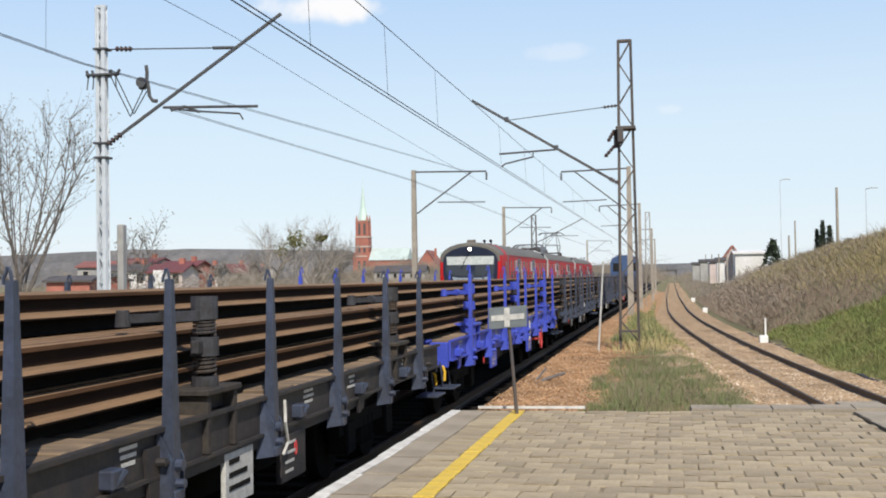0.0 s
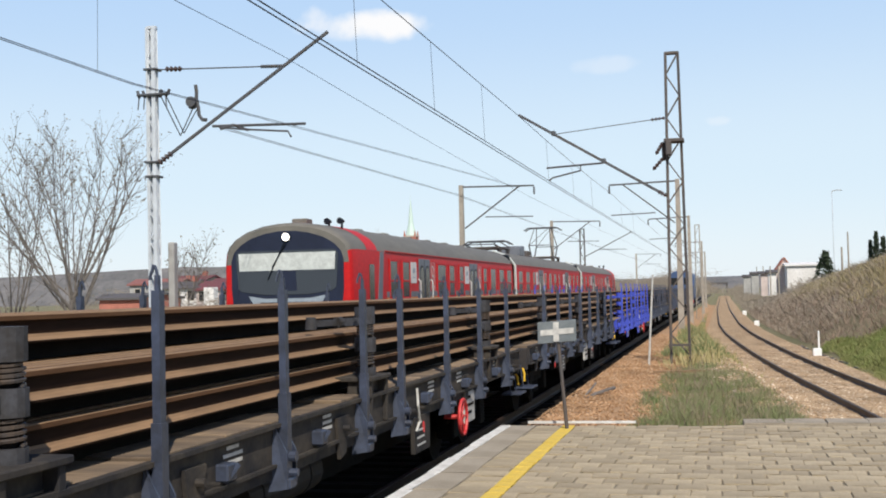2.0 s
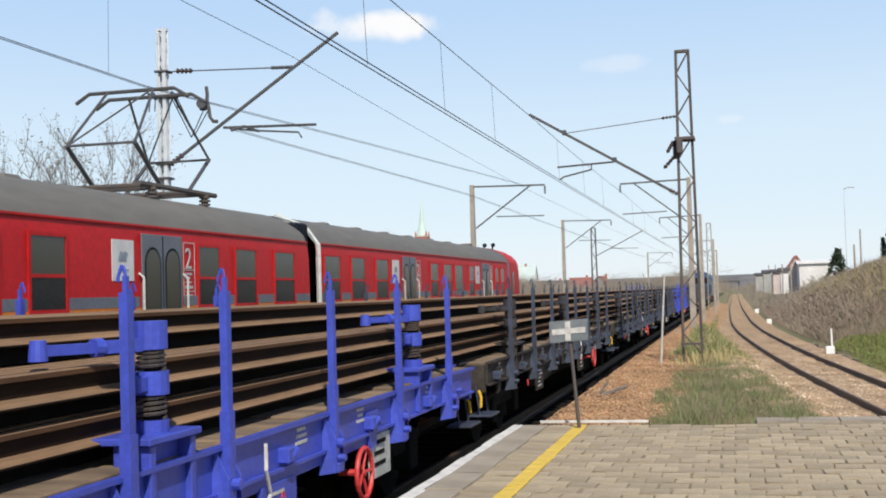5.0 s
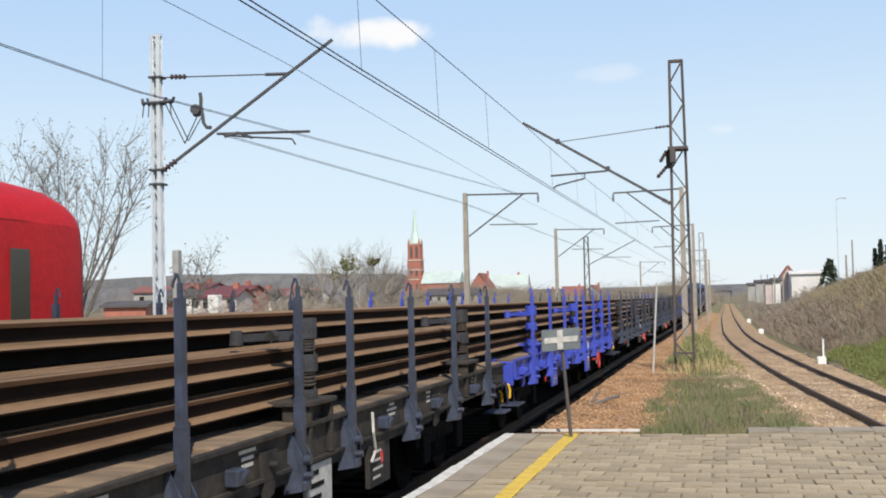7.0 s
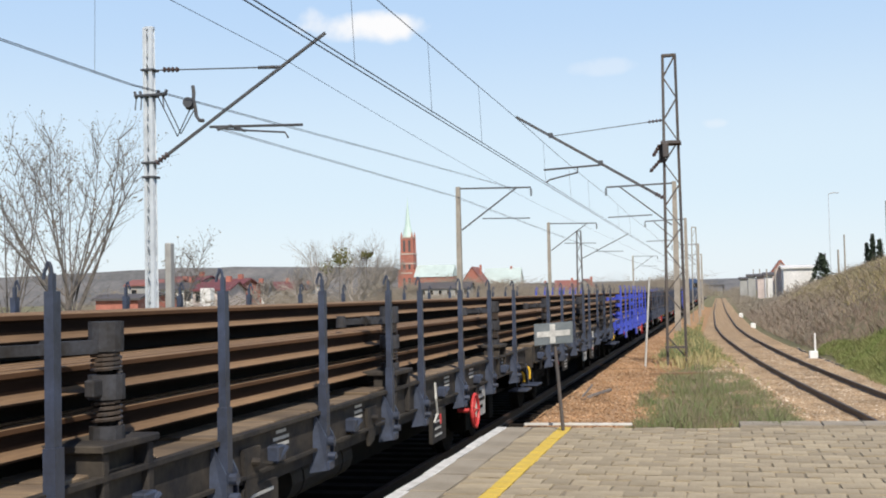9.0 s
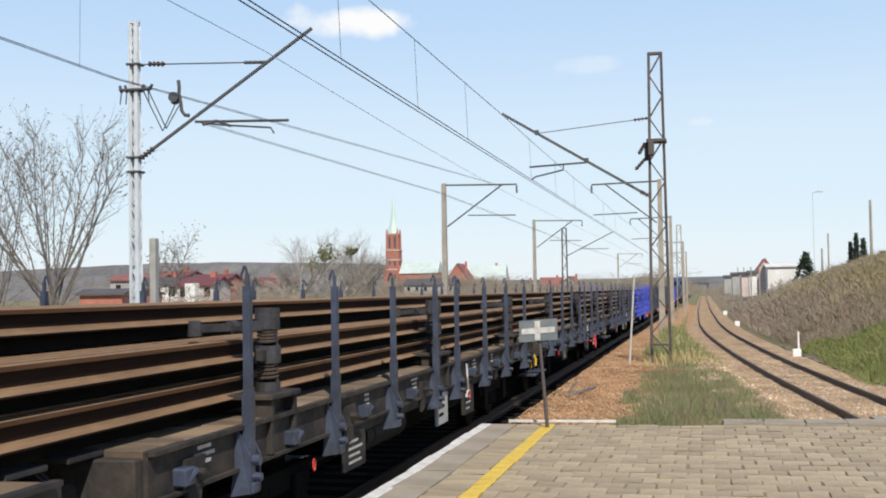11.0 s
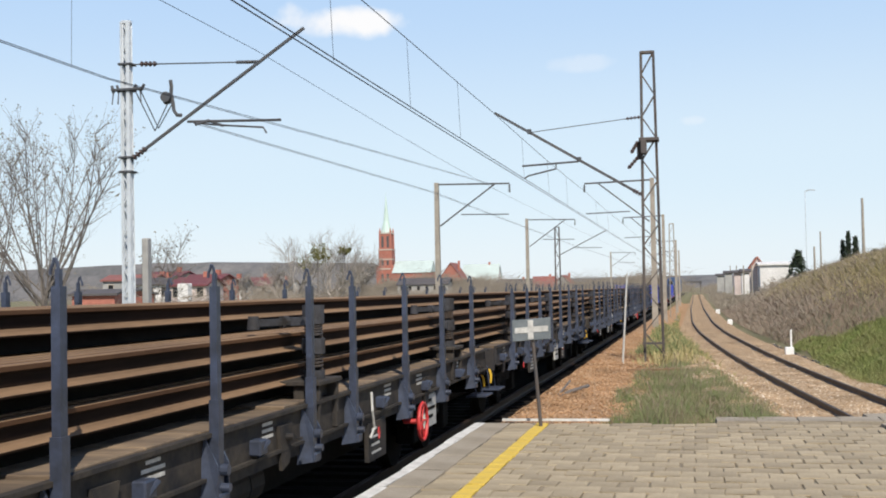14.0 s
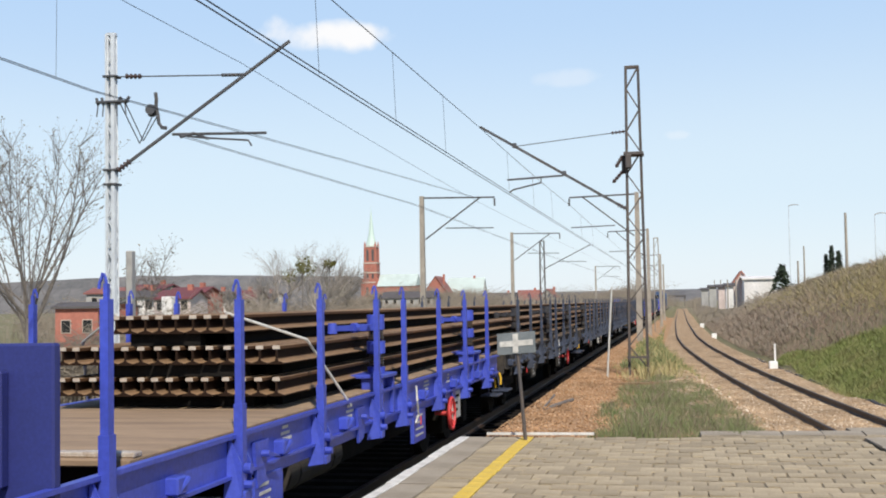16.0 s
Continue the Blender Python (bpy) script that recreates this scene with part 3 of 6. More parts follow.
def lay(me, x, y, tilt=0.5, rz=0.0, name="paving_slab"):
    ob = new(name, random.choice(me))
    ob.parent = platform
    loose = 1.0 if name == "paving_slab" else 0.3
    ob.location = (x + random.gauss(0, 0.006) * loose, y + random.gauss(0, 0.007) * loose, random.uniform(-0.010, 0.003) * loose)
    ob.rotation_euler = (radians(random.gauss(0, tilt)), radians(random.gauss(0, tilt)), rz + radians(random.gauss(0, 1.3 * loose)))
    return ob


EDGE_W = 0.34
bm_w = slab_mesh("edge_paint", 0.13, 0.995, M["white_paint"])
edge = slab_mesh("edge_slab", EDGE_W, 0.995, M["concrete"])
for k in range(24):
    y = P_END - 0.5 - k
    lay(bm_w, P_L + 0.065, y, 0.1, name="painted_edge")
    lay(edge, P_L + 0.13 + EDGE_W / 2, y, 0.15, name="edge_slab")
SX, SY = 0.26, 0.30
field = slab_mesh("paving_slab", SX, SY, M["slab"], 12)
yellow = slab_mesh("yellow_slab", 0.17, SY, M["yellow_paint"], 3)
rows = int((P_END - SLAB_Y0) / SY)
for r in range(rows):
    y = P_END - (r + 0.5) * SY
    lay(yellow, -1.96, y, 0.2, name="yellow_line")
    x = -2.055 - SX / 2 - (SX / 2 if r % 2 else 0)
    x0 = P_L + 0.13 + EDGE_W
    lay(slab_mesh("paving_slab", -2.045 - x0, SY, M["slab"], 1), (x0 - 2.045) / 2, y)
    x = -1.875 + SX * (0.5 if r % 2 else 1.0) - SX / 2
    if r % 2:
        lay(slab_mesh("paving_slab", SX / 2, SY, M["slab"], 1), -1.875 + SX / 4, y)
        x = -1.875 + SX
    else:
        x = -1.875 + SX / 2
    limit = p_right(y) - 0.62
    while x + SX / 2 < limit:
        lay(field, x, y)
        x += SX
    if limit - (x - SX / 2) > 0.08:
        lay(slab_mesh("paving_slab", limit - (x - SX / 2), SY, M["slab"], 1), (limit + x - SX / 2) / 2, y)
kerb = slab_mesh("edge_slab", 0.56, 0.99, M["concrete"])
for k in range(9):
    y = P_END + 0.75 - k
    lay(kerb, p_right(y) - 0.27, y, 0.4, rz=0.075, name="edge_slab")
end_slab = slab_mesh("end_slab", 0.5, 0.5, M["concrete"])
for k in range(5):
    lay(end_slab, 0.45 + 0.5 * k, P_END + 0.26 + 0.03 * k, 0.6, name="end_slab").location.z = 0.03
bm = B()
box(bm, 0.2, 2.3, P_END, P_END + 0.75, -0.9, -0.04)
part("end_footing", bm, M["concrete"], platform)
bm = B()
for k in range(12):
    y0, y1 = -20 + k * 2.41, -20 + (k + 1) * 2.41
    vs = [bm.verts.new(p) for p in ((-2.3, y0, 0.0), (p_right(y0), y0, 0.0), (p_right(y1), y1, 0.0), (-2.3, y1, 0.0))]
    bm.faces.new(vs)
part("worn_paving", bm, M["slab"], platform)

# ---------- freight train ----------
FREIGHT, PASSENGER = [], []
DECK, PITCH = 0.78, 17.67
STAKES = (2.4, 4.5, 6.55, 8.6, 9.9, 12.0, 14.0, 16.1)
STAKES_B = (2.4, 4.35, 6.3, 8.2, 10.2, 12.2, 14.2, 16.05)
STANDS = (3.22, 9.18, 15.1)


def stake(style, material, parent, y, side):
    """Stake in its side bracket; the foot swivels in a pocket below the deck."""
    s = side
    bm = B()
    x = s * 1.45
    if style == "straight":
        bar(bm, (x, y, 0.36), (x, y, 1.0), 0.085, 0.07, up=(1, 0, 0))
        bar(bm, (x, y, 0.98), (x, y, 1.78), 0.07, 0.052, up=(1, 0, 0))
        bar(bm, (x, y, 1.76), (x, y, 1.87), 0.035, 0.025, up=(1, 0, 0))
    else:
        q = [[bm.verts.new((x + a * w / 2, y + b * w2 / 2, z)) for a, b in ((-1, -1), (1, -1), (1, 1), (-1, 1))]
             for w, w2, z in ((0.075, 0.09, 0.34), (0.085, 0.12, 0.62), (0.075, 0.10, 0.9), (0.045, 0.05, 1.74))]
        for a, b in zip(q, q[1:]):
            for k in range(4):
                bm.faces.new((a[k], a[(k + 1) % 4], b[(k + 1) % 4], b[k]))
        bm.faces.new(q[0][::-1])
        bm.faces.new(q[-1])
    # ring at the top
    top = 1.86 if style == "straight" else 1.74
    tube(bm, [(x - s * 0.024 * (1 - math.cos(math.pi * k / 8)), y, top - 0.02 + (0.09 if k < 5 else 0.06) * math.sin(math.pi * k / 8)) for k in range(9)], 0.010, 6)
    st = part("stake", bm, material, parent)
    bm = B()
    box(bm, min(x - s * 0.03, x + s * 0.06), max(x - s * 0.03, x + s * 0.06), y - 0.07, y + 0.07, 0.28, 0.36, 0.01)
    rod(bm, (x + s * 0.09, y, 0.52), (x - s * 0.1, y, 0.52), 0.04, n=10)
    rod(bm, (x + s * 0.10, y, 0.40), (x - s * 0.1, y, 0.40), 0.03, n=8)
    for d in (-0.085, 0.085):
        v = [bm.verts.new(p) for p in ((x - s * 0.09, y + d * 1.35, 0.27), (x + s * 0.05, y + d, 0.29), (x + s * 0.05, y + d, 0.56), (x - s * 0.05, y + d, 0.76))]
        w = [bm.verts.new(p.co + Vector((0, 0.02 if d > 0 else -0.02, 0))) for p in v]
        bm.faces.new(v)
        bm.faces.new(w[::-1])
        for k in range(4):
            bm.faces.new((v[k], w[k], w[(k + 1) % 4], v[(k + 1) % 4]))
    part("stake_bracket", bm, material, parent)


def stand(paint, parent, y, side):
    """Sprung post with a swinging arm that guides the long rails."""
    s = side
    x = s * 1.29
    grime = paint if paint == M["blue"] else M["stand_grime"]
    bm = B()
    box(bm, x - 0.24, x + 0.16, y - 0.34, y + 0.34, 0.90, 0.945, 0.008)
    for d in (-0.26, 0.26):
        box(bm, x - 0.1, x + 0.14, y + d - 0.035, y + d + 0.035, DECK - 0.30, 0.90, 0.008)
    box(bm, x - 0.12, x + 0.05, y - 0.22, y + 0.22, DECK, 0.9)
    base = part("stand_base", bm, paint if paint == M["blue"] else M["dirt_steel"], parent)
    bm = B()
    rod(bm, (x, y, 0.945), (x, y, 1.60), 0.052, n=8)
    post = part("stand_post", bm, M["black"], parent)
    for nm, z0, z1, r in (("post_foot", 0.945, 1.02, 0.10), ("post_collar", 1.17, 1.31, 0.105), ("post_cap", 1.44, 1.61, 0.10)):
        bm = B()
        rod(bm, (x, y, z0), (x, y, z1), r, n=14)
        part(nm, bm, grime, post)
    bm = B()
    box(bm, x - 0.03, x + 0.03, y - 0.2, y - 0.09, 1.19, 1.29, 0.01)
    part("collar_lug", bm, grime, post)
    for z0, z1 in ((1.02, 1.17), (1.31, 1.44)):
        bm = B()
        tube(bm, [(x + 0.08 * math.cos(k * math.pi / 5), y + 0.08 * math.sin(k * math.pi / 5), z0 + 0.012 + (z1 - z0 - 0.024) * k / 40) for k in range(41)], 0.0115, 5)
        part("coil_spring", bm, M["spring"], post)
    bm = B()
    a, b = Vector((x, y, 1.47)), Vector((x - s * 0.30, y - 0.72, 1.47))
    c = a.lerp(b, 0.5)
    bar(bm, a, c, 0.075, 0.075)
    bar(bm, c, b, 0.05, 0.06)
    rod(bm, c - (b - a).normalized() * 0.03, c + (b - a).normalized() * 0.03, 0.055, n=10)
    rod(bm, b + Vector((0, 0, -0.055)), b + Vector((0, 0, 0.06)), 0.055, 0.045, n=12)
    part("guide_arm", bm, grime, parent)


def wheel_mesh():
    bm = B()
    for s in (-1, 1):
        rod(bm, (s * 0.69, 0, 0), (s * 0.82, 0, 0), 0.46, n=20)
        rod(bm, (s * 0.66, 0, 0), (s * 0.69, 0, 0), 0.49, n=20)
    rod(bm, (-1.0, 0, 0), (1.0, 0, 0), 0.08, n=8)
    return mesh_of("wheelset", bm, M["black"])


WHEELSET = wheel_mesh()


def bogie(parent, y):
    bm = B()
    for s in (-1, 1):
        bar(bm, (s * 1.0, y - 1.25, RAIL_Z + 0.62), (s * 1.0, y + 1.25, RAIL_Z + 0.62), 0.14, 0.2)
        for d in (-0.9, 0.9):
            box(bm, s * 1.0 - 0.12, s * 1.0 + 0.12, y + d - 0.17, y + d + 0.17, RAIL_Z + 0.3, RAIL_Z + 0.66, 0.02)
        for d in (-0.2, 0.0, 0.2):
            rod(bm, (s * 1.0, y + d, RAIL_Z + 0.3), (s * 1.0, y + d, RAIL_Z + 0.62), 0.08, n=8)
    box(bm, -1.0, 1.0, y - 0.2, y + 0.2, RAIL_Z + 0.5, RAIL_Z + 0.8)
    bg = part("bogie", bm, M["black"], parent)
    for d in (-0.9, 0.9):
        w = new("wheelset", WHEELSET)
        w.parent = bg
        w.location = (0, y + d, RAIL_Z + 0.46)


def plates(bm, x, spec, s):
    """Thin stencilled fields on the side sill."""
    for y0, y1, z0, z1 in spec:
        box(bm, min(x, x + s * 0.004), max(x, x + s * 0.004), y0, y1, z0, z1)


def wagon(style, paint, stake_paint, label, stands=STANDS, seed=1, end_wall=False, wheel=True, board=13.2):
    rnd = random.Random(seed)
    w = thing("flat_wagon", label, "freight wagon", "wagons of the rail train")
    L = PITCH - 1.05
    o = 0.92
    bm = B()
    if end_wall:
        box(bm, -1.30, 1.30, 2.98, o + L, DECK - 0.05, DECK, 0.01)
    else:
        k = o
        while k < o + L - 0.01:
            k1 = min(k + rnd.choice((0.62, 0.82, 1.1)), o + L)
            pl = B()
            box(pl, -1.36, 1.36 + rnd.uniform(-0.02, 0.015), k + 0.01, k1 - 0.01, DECK - 0.06, DECK + rnd.uniform(-0.02, 0.012), 0.008)
            part("deck_plank", pl, M["deck"], w)
            k = k1
    if end_wall:
        part("deck", bm, M["bare_deck"], w, "bare rusty deck of the last wagon")
    for s in (-1, 1):
        bm = B()
        x = s * 1.375
        # channel-shaped side sill, deeper in the middle
        prof = [(o, DECK - 0.01), (o + L, DECK - 0.01), (o + L, 0.46), (o + L - 3.4, 0.46), (o + L - 4.6, 0.36), (o + 4.6, 0.36), (o + 3.4, 0.46), (o, 0.46)]
        a = [bm.verts.new((x - s * 0.02, y, z)) for y, z in prof]
        b = [bm.verts.new((x + s * 0.012, y, z)) for y, z in prof]
        bm.faces.new(a)
        bm.faces.new(b[::-1])
        for k in range(8):
            bm.faces.new((a[k], b[k], b[(k + 1) % 8], a[(k + 1) % 8]))
        box(bm, min(x, x + s * 0.06), max(x, x + s * 0.06), o, o + L, DECK - 0.035, DECK - 0.005)
        box(bm, min(x, x + s * 0.05), max(x, x + s * 0.05), o, o + L, 0.450, 0.475)
        part("side_sill", bm, paint, w)
        for y in STAKES_B if style == "tapered" else STAKES:
            stake(style, stake_paint, w, y, s)
        for y in stands:
            stand(paint if paint is not M["dirt_steel"] else stake_paint, w, y, s)
        # lashing rings and small brackets
        for y in (1.35, 3.4, 5.5, 7.4, 11.0, 13.1, 15.2):
            bm = B()
            box(bm, min(x, x + s * 0.1), max(x, x + s * 0.1), y - 0.08, y + 0.08, 0.5, 0.62, 0.012)
            rod(bm, (x + s * 0.07, y - 0.06, 0.50), (x + s * 0.11, y + 0.07, 0.60), 0.02, n=6)
            part("lashing_bracket", bm, stake_paint, w)
        for y, drop in ((5.25, 0.32), (10.9, 0.38)):
            bm = B()
            v0 = DECK - 0.3
            box(bm, min(x - s * 0.02, x + s * 0.03), max(x - s * 0.02, x + s * 0.03), y - 0.34, y + 0.34, v0 - 0.12 - drop, v0 - 0.1, 0.006)
            panel = part("side_plate", bm, paint, w)
            bm = B()
            for r in range(4):
                z = v0 - 0.16 - r * (drop - 0.06) / 4
                plates(bm, x + s * 0.032, [(y - 0.24, y + rnd.uniform(-0.05, 0.22), z - 0.024, z)], s)
            part("stencil", bm, M["label_white"], panel, "illegible white stencilled lines")
        bm = B()
        fields = []
        for c in (1.75, 5.7, 7.7, 11.4, 12.9, 15.35):
            for r in range(3):
                ln = rnd.uniform(0.14, 0.34)
                fields.append((c - ln / 2, c + ln / 2, 0.690 - r * 0.05, 0.715 - r * 0.05))
        for c, d_, e_, f_ in fields:
            bm = B()
            plates(bm, x + s * 0.013, [(c, d_, e_, f_)], s)
            part("stencil", bm, M["label_white"], w)
        # hand brake wheel with spokes
        y, z, r = 12.75, 0.16, 0.22
        bm = B()
        n = 20
        ring = [(x + s * 0.09, y + r * math.cos(k * 2 * math.pi / n), z + r * math.sin(k * 2 * math.pi / n)) for k in range(n + 1)]
        tube(bm, ring, 0.022, 6)
        for k in range(5):
            a = k * 2 * math.pi / 5
            rod(bm, (x + s * 0.07, y, z), (x + s * 0.09, y + r * math.cos(a), z + r * math.sin(a)), 0.014, n=5)
        rod(bm, (x - s * 0.15, y, z), (x + s * 0.1, y, z), 0.03, n=8)
        if wheel:
            part("brake_wheel", bm, M["red_wheel"], w, "red spoked hand brake wheel")
        y = board - 0.45
        bm = B()
        box(bm, min(x - s * 0.02, x + s * 0.02), max(x - s * 0.02, x + s * 0.02), y + 0.45, y + 1.05, 0.02, 0.42, 0.006)
        tag_board = part("tag_board", bm, M["label_white"], w, "pale board with faded data fields")
        bm = B()
        for r in range(3):
            plates(bm, x + s * 0.021, [(y + 0.52, y + rnd.uniform(0.7, 0.98), 0.33 - r * 0.1, 0.37 - r * 0.1)], s)
        part("stencil", bm, M["black"], tag_board, "dark illegible lines")
        # air tank, hanging hose loop and a pale strap hooked on the sill
        bm = B()
        rod(bm, (s * 0.95, 6.6, 0.16), (s * 0.95, 8.3, 0.16), 0.19, n=14)
        for q in (6.9, 8.0):
            rod(bm, (s * 0.95, q - 0.02, 0.16), (s * 0.95, q + 0.02, 0.16), 0.2, n=14)
        part("air_tank", bm, M["grey_steel"], w)
        for q, dz in ((4.0, 0.05), (10.95, 0.06)):
            bm = B()
            tube(bm, [(x + s * 0.03, q + 0.03 * math.sin(k * math.pi / 6), 0.30 - dz + dz * math.cos(k * math.pi / 6)) for k in range(13)], 0.008, 5)
            part("hose_loop", bm, M["red_wheel"], w, "thin red-brown hanging loop")
        bm = B()
        tube(bm, [(x + s * 0.07, 10.55, 0.70), (x + s * 0.09, 10.50, 0.52), (x + s * 0.08, 10.60, 0.34), (x + s * 0.06, 10.52, 0.24)], 0.013, 5)
        part("tie_strap", bm, M["label_white"], w, "pale strap hanging from the sill")
        # braced plates and small levers along the lower edge
        for q in (1.55, 5.05, 8.05, 13.2, 16.6):
            bm = B()
            v = [bm.verts.new(p) for p in ((x + s * 0.016, q - 0.16, 0.66), (x + s * 0.016, q + 0.16, 0.66), (x + s * 0.016, q + 0.07, 0.34), (x + s * 0.016, q - 0.10, 0.30))]
            u = [bm.verts.new(p.co + Vector((s * 0.03, 0, 0))) for p in v]
            bm.faces.new(v)
            bm.faces.new(u[::-1])
            for k in range(4):
                bm.faces.new((v[k], u[k], u[(k + 1) % 4], v[(k + 1) % 4]))
            rod(bm, (x + s * 0.03, q, 0.56), (x + s * 0.11, q, 0.56), 0.028, n=8)
            bar(bm, (x + s * 0.10, q, 0.56), (x + s * 0.10, q + 0.22, 0.52), 0.025, 0.02)
            part("lever_plate", bm, paint, w)
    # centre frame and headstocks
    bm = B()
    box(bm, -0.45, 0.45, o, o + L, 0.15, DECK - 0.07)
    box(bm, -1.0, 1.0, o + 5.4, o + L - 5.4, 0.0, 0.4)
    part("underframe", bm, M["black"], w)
    for y, d in ((o, -1), (o + L, 1)):
        bm = B()
        box(bm, -1.36, 1.36, min(y, y + d * 0.12), max(y, y + d * 0.12), 0.36, DECK - 0.04, 0.012)
        hs = part("headstock", bm, paint, w)
        for s in (-1, 1):
            bm = B()
            rod(bm, (s * 0.875, y + d * 0.12, 0.52), (s * 0.875, y + d * 0.36, 0.52), 0.11, n=12)
            rod(bm, (s * 0.875, y + d * 0.36, 0.52), (s * 0.875, y + d * 0.48, 0.52), 0.085, n=12)
            rod(bm, (s * 0.875, y + d * 0.48, 0.52), (s * 0.875, y + d * 0.515, 0.52), 0.22, n=16)
            part("buffer", bm, paint, hs)
            bm = B()
            tube(bm, [(s * 1.28, y + d * 0.1, 0.40), (s * 1.32, y + d * 0.16, 0.30), (s * 1.32, y + d * 0.2, 0.17)], 0.02, 6)
            part("brake_cock", bm, M["hose_yellow"], hs, "yellow brake cock")
            bm = B()
            box(bm, s * 1.3 - 0.16, s * 1.3 + 0.16, y - d * 0.1 - 0.3, y - d * 0.1 + 0.3, 0.04, 0.07, 0.006)
            for q in (-0.26, 0.26):
                bar(bm, (s * 1.3, y - d * 0.1 + q, 0.05), (s * 1.25, y - d * 0.1 + q, 0.45), 0.02)
            part("foot_step", bm, M["stake_grey"], hs)
        bm = B()
        tube(bm, [(0.1, y + d * 0.1, 0.5), (0.1, y + d * 0.4, 0.35), (0.0, y + d * 0.62, 0.45)], 0.05, 6)
        part("coupling", bm, M["black"], hs)
        bm = B()
        box(bm, -1.1, 1.1, min(y, y + d * 0.42), max(y, y + d * 0.42), DECK - 0.03, DECK + 0.01, 0.008)
        part("end_platform", bm, paint, hs)
    for y in (3.6, PITCH - 2.9):
        bogie(w, y)
    # timber bolsters under the rails, coloured black so the gap reads as shade
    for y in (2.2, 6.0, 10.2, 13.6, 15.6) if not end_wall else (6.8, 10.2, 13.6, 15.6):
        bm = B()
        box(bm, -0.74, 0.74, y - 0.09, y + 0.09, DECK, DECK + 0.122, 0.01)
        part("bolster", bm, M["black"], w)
    # black spacers at every stake, placed to keep the tier gaps dark
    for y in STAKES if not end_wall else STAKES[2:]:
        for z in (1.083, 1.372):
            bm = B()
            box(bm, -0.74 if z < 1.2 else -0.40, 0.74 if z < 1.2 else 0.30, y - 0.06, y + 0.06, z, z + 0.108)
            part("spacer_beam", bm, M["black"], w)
    # long black strips added to close the gaps, standing for shade between tiers
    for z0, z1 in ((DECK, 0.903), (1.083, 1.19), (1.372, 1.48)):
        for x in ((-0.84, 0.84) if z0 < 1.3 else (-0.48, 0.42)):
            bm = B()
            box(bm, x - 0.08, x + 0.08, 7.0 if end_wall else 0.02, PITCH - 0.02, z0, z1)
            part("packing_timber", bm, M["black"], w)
    if end_wall:
        bm = B()
        box(bm, -1.33, 1.42, 1.86, 1.94, 0.30, 1.545, 0.012)
        for x in (-1.1, -0.4, 0.4, 1.1):
            box(bm, x - 0.06, x + 0.06, 1.78, 1.86, DECK, 1.4, 0.01)
        part("end_wall", bm, M["end_blue"], w, "plain blue steel end board")
        bm = B()
        box(bm, -1.30, 1.30, 3.05, 3.17, DECK, DECK + 0.035, 0.008)
        part("cross_batten", bm, M["sawn"], w, "pale batten across the empty deck")
        for s in (-1, 1):
            bm = B()
            tube(bm, [(s * 0.55, 6.5, 1.67), (s * 1.17, 7.0, 1.40), (s * 1.43, 7.6, 0.72)], 0.014, 6)
            part("lashing_strap", bm, M["label_white"], w, "white lashing strap over the rails")
    return w


BOUND = 16.8
grey_a = wagon("straight", M["dirt_steel"], M["stake_grey"], "dusty dark grey flat wagon with slim straight steel stakes", seed=3)
grey_c = wagon("straight", M["dirt_steel"], M["stake_grey"], "dusty brown-grey flat wagon with slim straight steel stakes", seed=4, wheel=False, board=8.9)
grey_b = wagon("tapered", M["grey_steel"], M["stake_grey"], "dark grey flat wagon with broad tapered steel stakes", seed=5, wheel=False, board=9.3)
blue_w = wagon("straight", M["blue"], M["blue"], "bright blue flat wagon with stakes and sprung guide posts", seed=7)
blue_end = wagon("straight", M["blue"], M["blue"], "last blue flat wagon, half empty, with an end board", stands=STANDS[1:], seed=9, end_wall=True)
ORDER = {-1: blue_end, 0: grey_a, 1: grey_b, 2: grey_c, 3: grey_a, 4: grey_c, 5: blue_w, 6: grey_a, 7: grey_a, 8: grey_b, 9: blue_w,
         10: grey_c, 11: grey_b, 12: grey_a, 13: grey_c, 14: grey_a}
used = set()
for k, proto in ORDER.items():
    y = BOUND - PITCH * (9 - k) if k >= 0 else BOUND - PITCH * 10
    ob = proto if proto.name not in used else copy_thing(proto, pose(0, 0, 0))
    used.add(proto.name)
    FREIGHT.append((ob, (XF, y, 0)))

RAILS_NEAR = -153.5
HEAD = [(-0.036, 0.138), (0.036, 0.138), (0.036, 0.165), (0.028, 0.172), (-0.028, 0.172), (-0.036, 0.165)]
load = random.Random(31)
for tier, z in enumerate((0.905, 1.194, 1.483)):
    n, x0, x1 = ((14, -1.061, 1.067), (14, -1.061, 1.067), (8, -0.52, 0.555))[tier]
    slack = [load.random() ** 3 for _ in range(n - 1)]
    spare = (x1 - x0) - 0.1512 * (n - 1)
    x = x0
    for k in range(n):
        bm = B()
        y0 = load.uniform(-0.03, 0.03)
        extrude_y(bm, RAIL, y0, 275 + y0)
        ob = solid("long_rail", bm, M["rust_shaded"], "long rust-brown steel rail lying in a stacked load", "rail", "long rails on the freight train")
        ob.data.materials.append(M["rust_lit"])
        ob.data.materials.append(M["rust_half_lit"])
        # upward faces take the lit tone, head sides half-lit, webs stay shaded
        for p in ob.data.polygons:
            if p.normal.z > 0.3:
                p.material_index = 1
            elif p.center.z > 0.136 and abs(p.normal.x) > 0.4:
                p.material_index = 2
        bm = B()
        extrude_y(bm, HEAD, y0 - 0.004, y0 - 0.001)
        part("sawn_head", bm, M["sawn"], ob, "bright sawn rail head")
        FREIGHT.append((ob, (XF + x, RAILS_NEAR, z)))
        if k < n - 1:
            x += 0.1512 + spare * slack[k] / sum(slack)


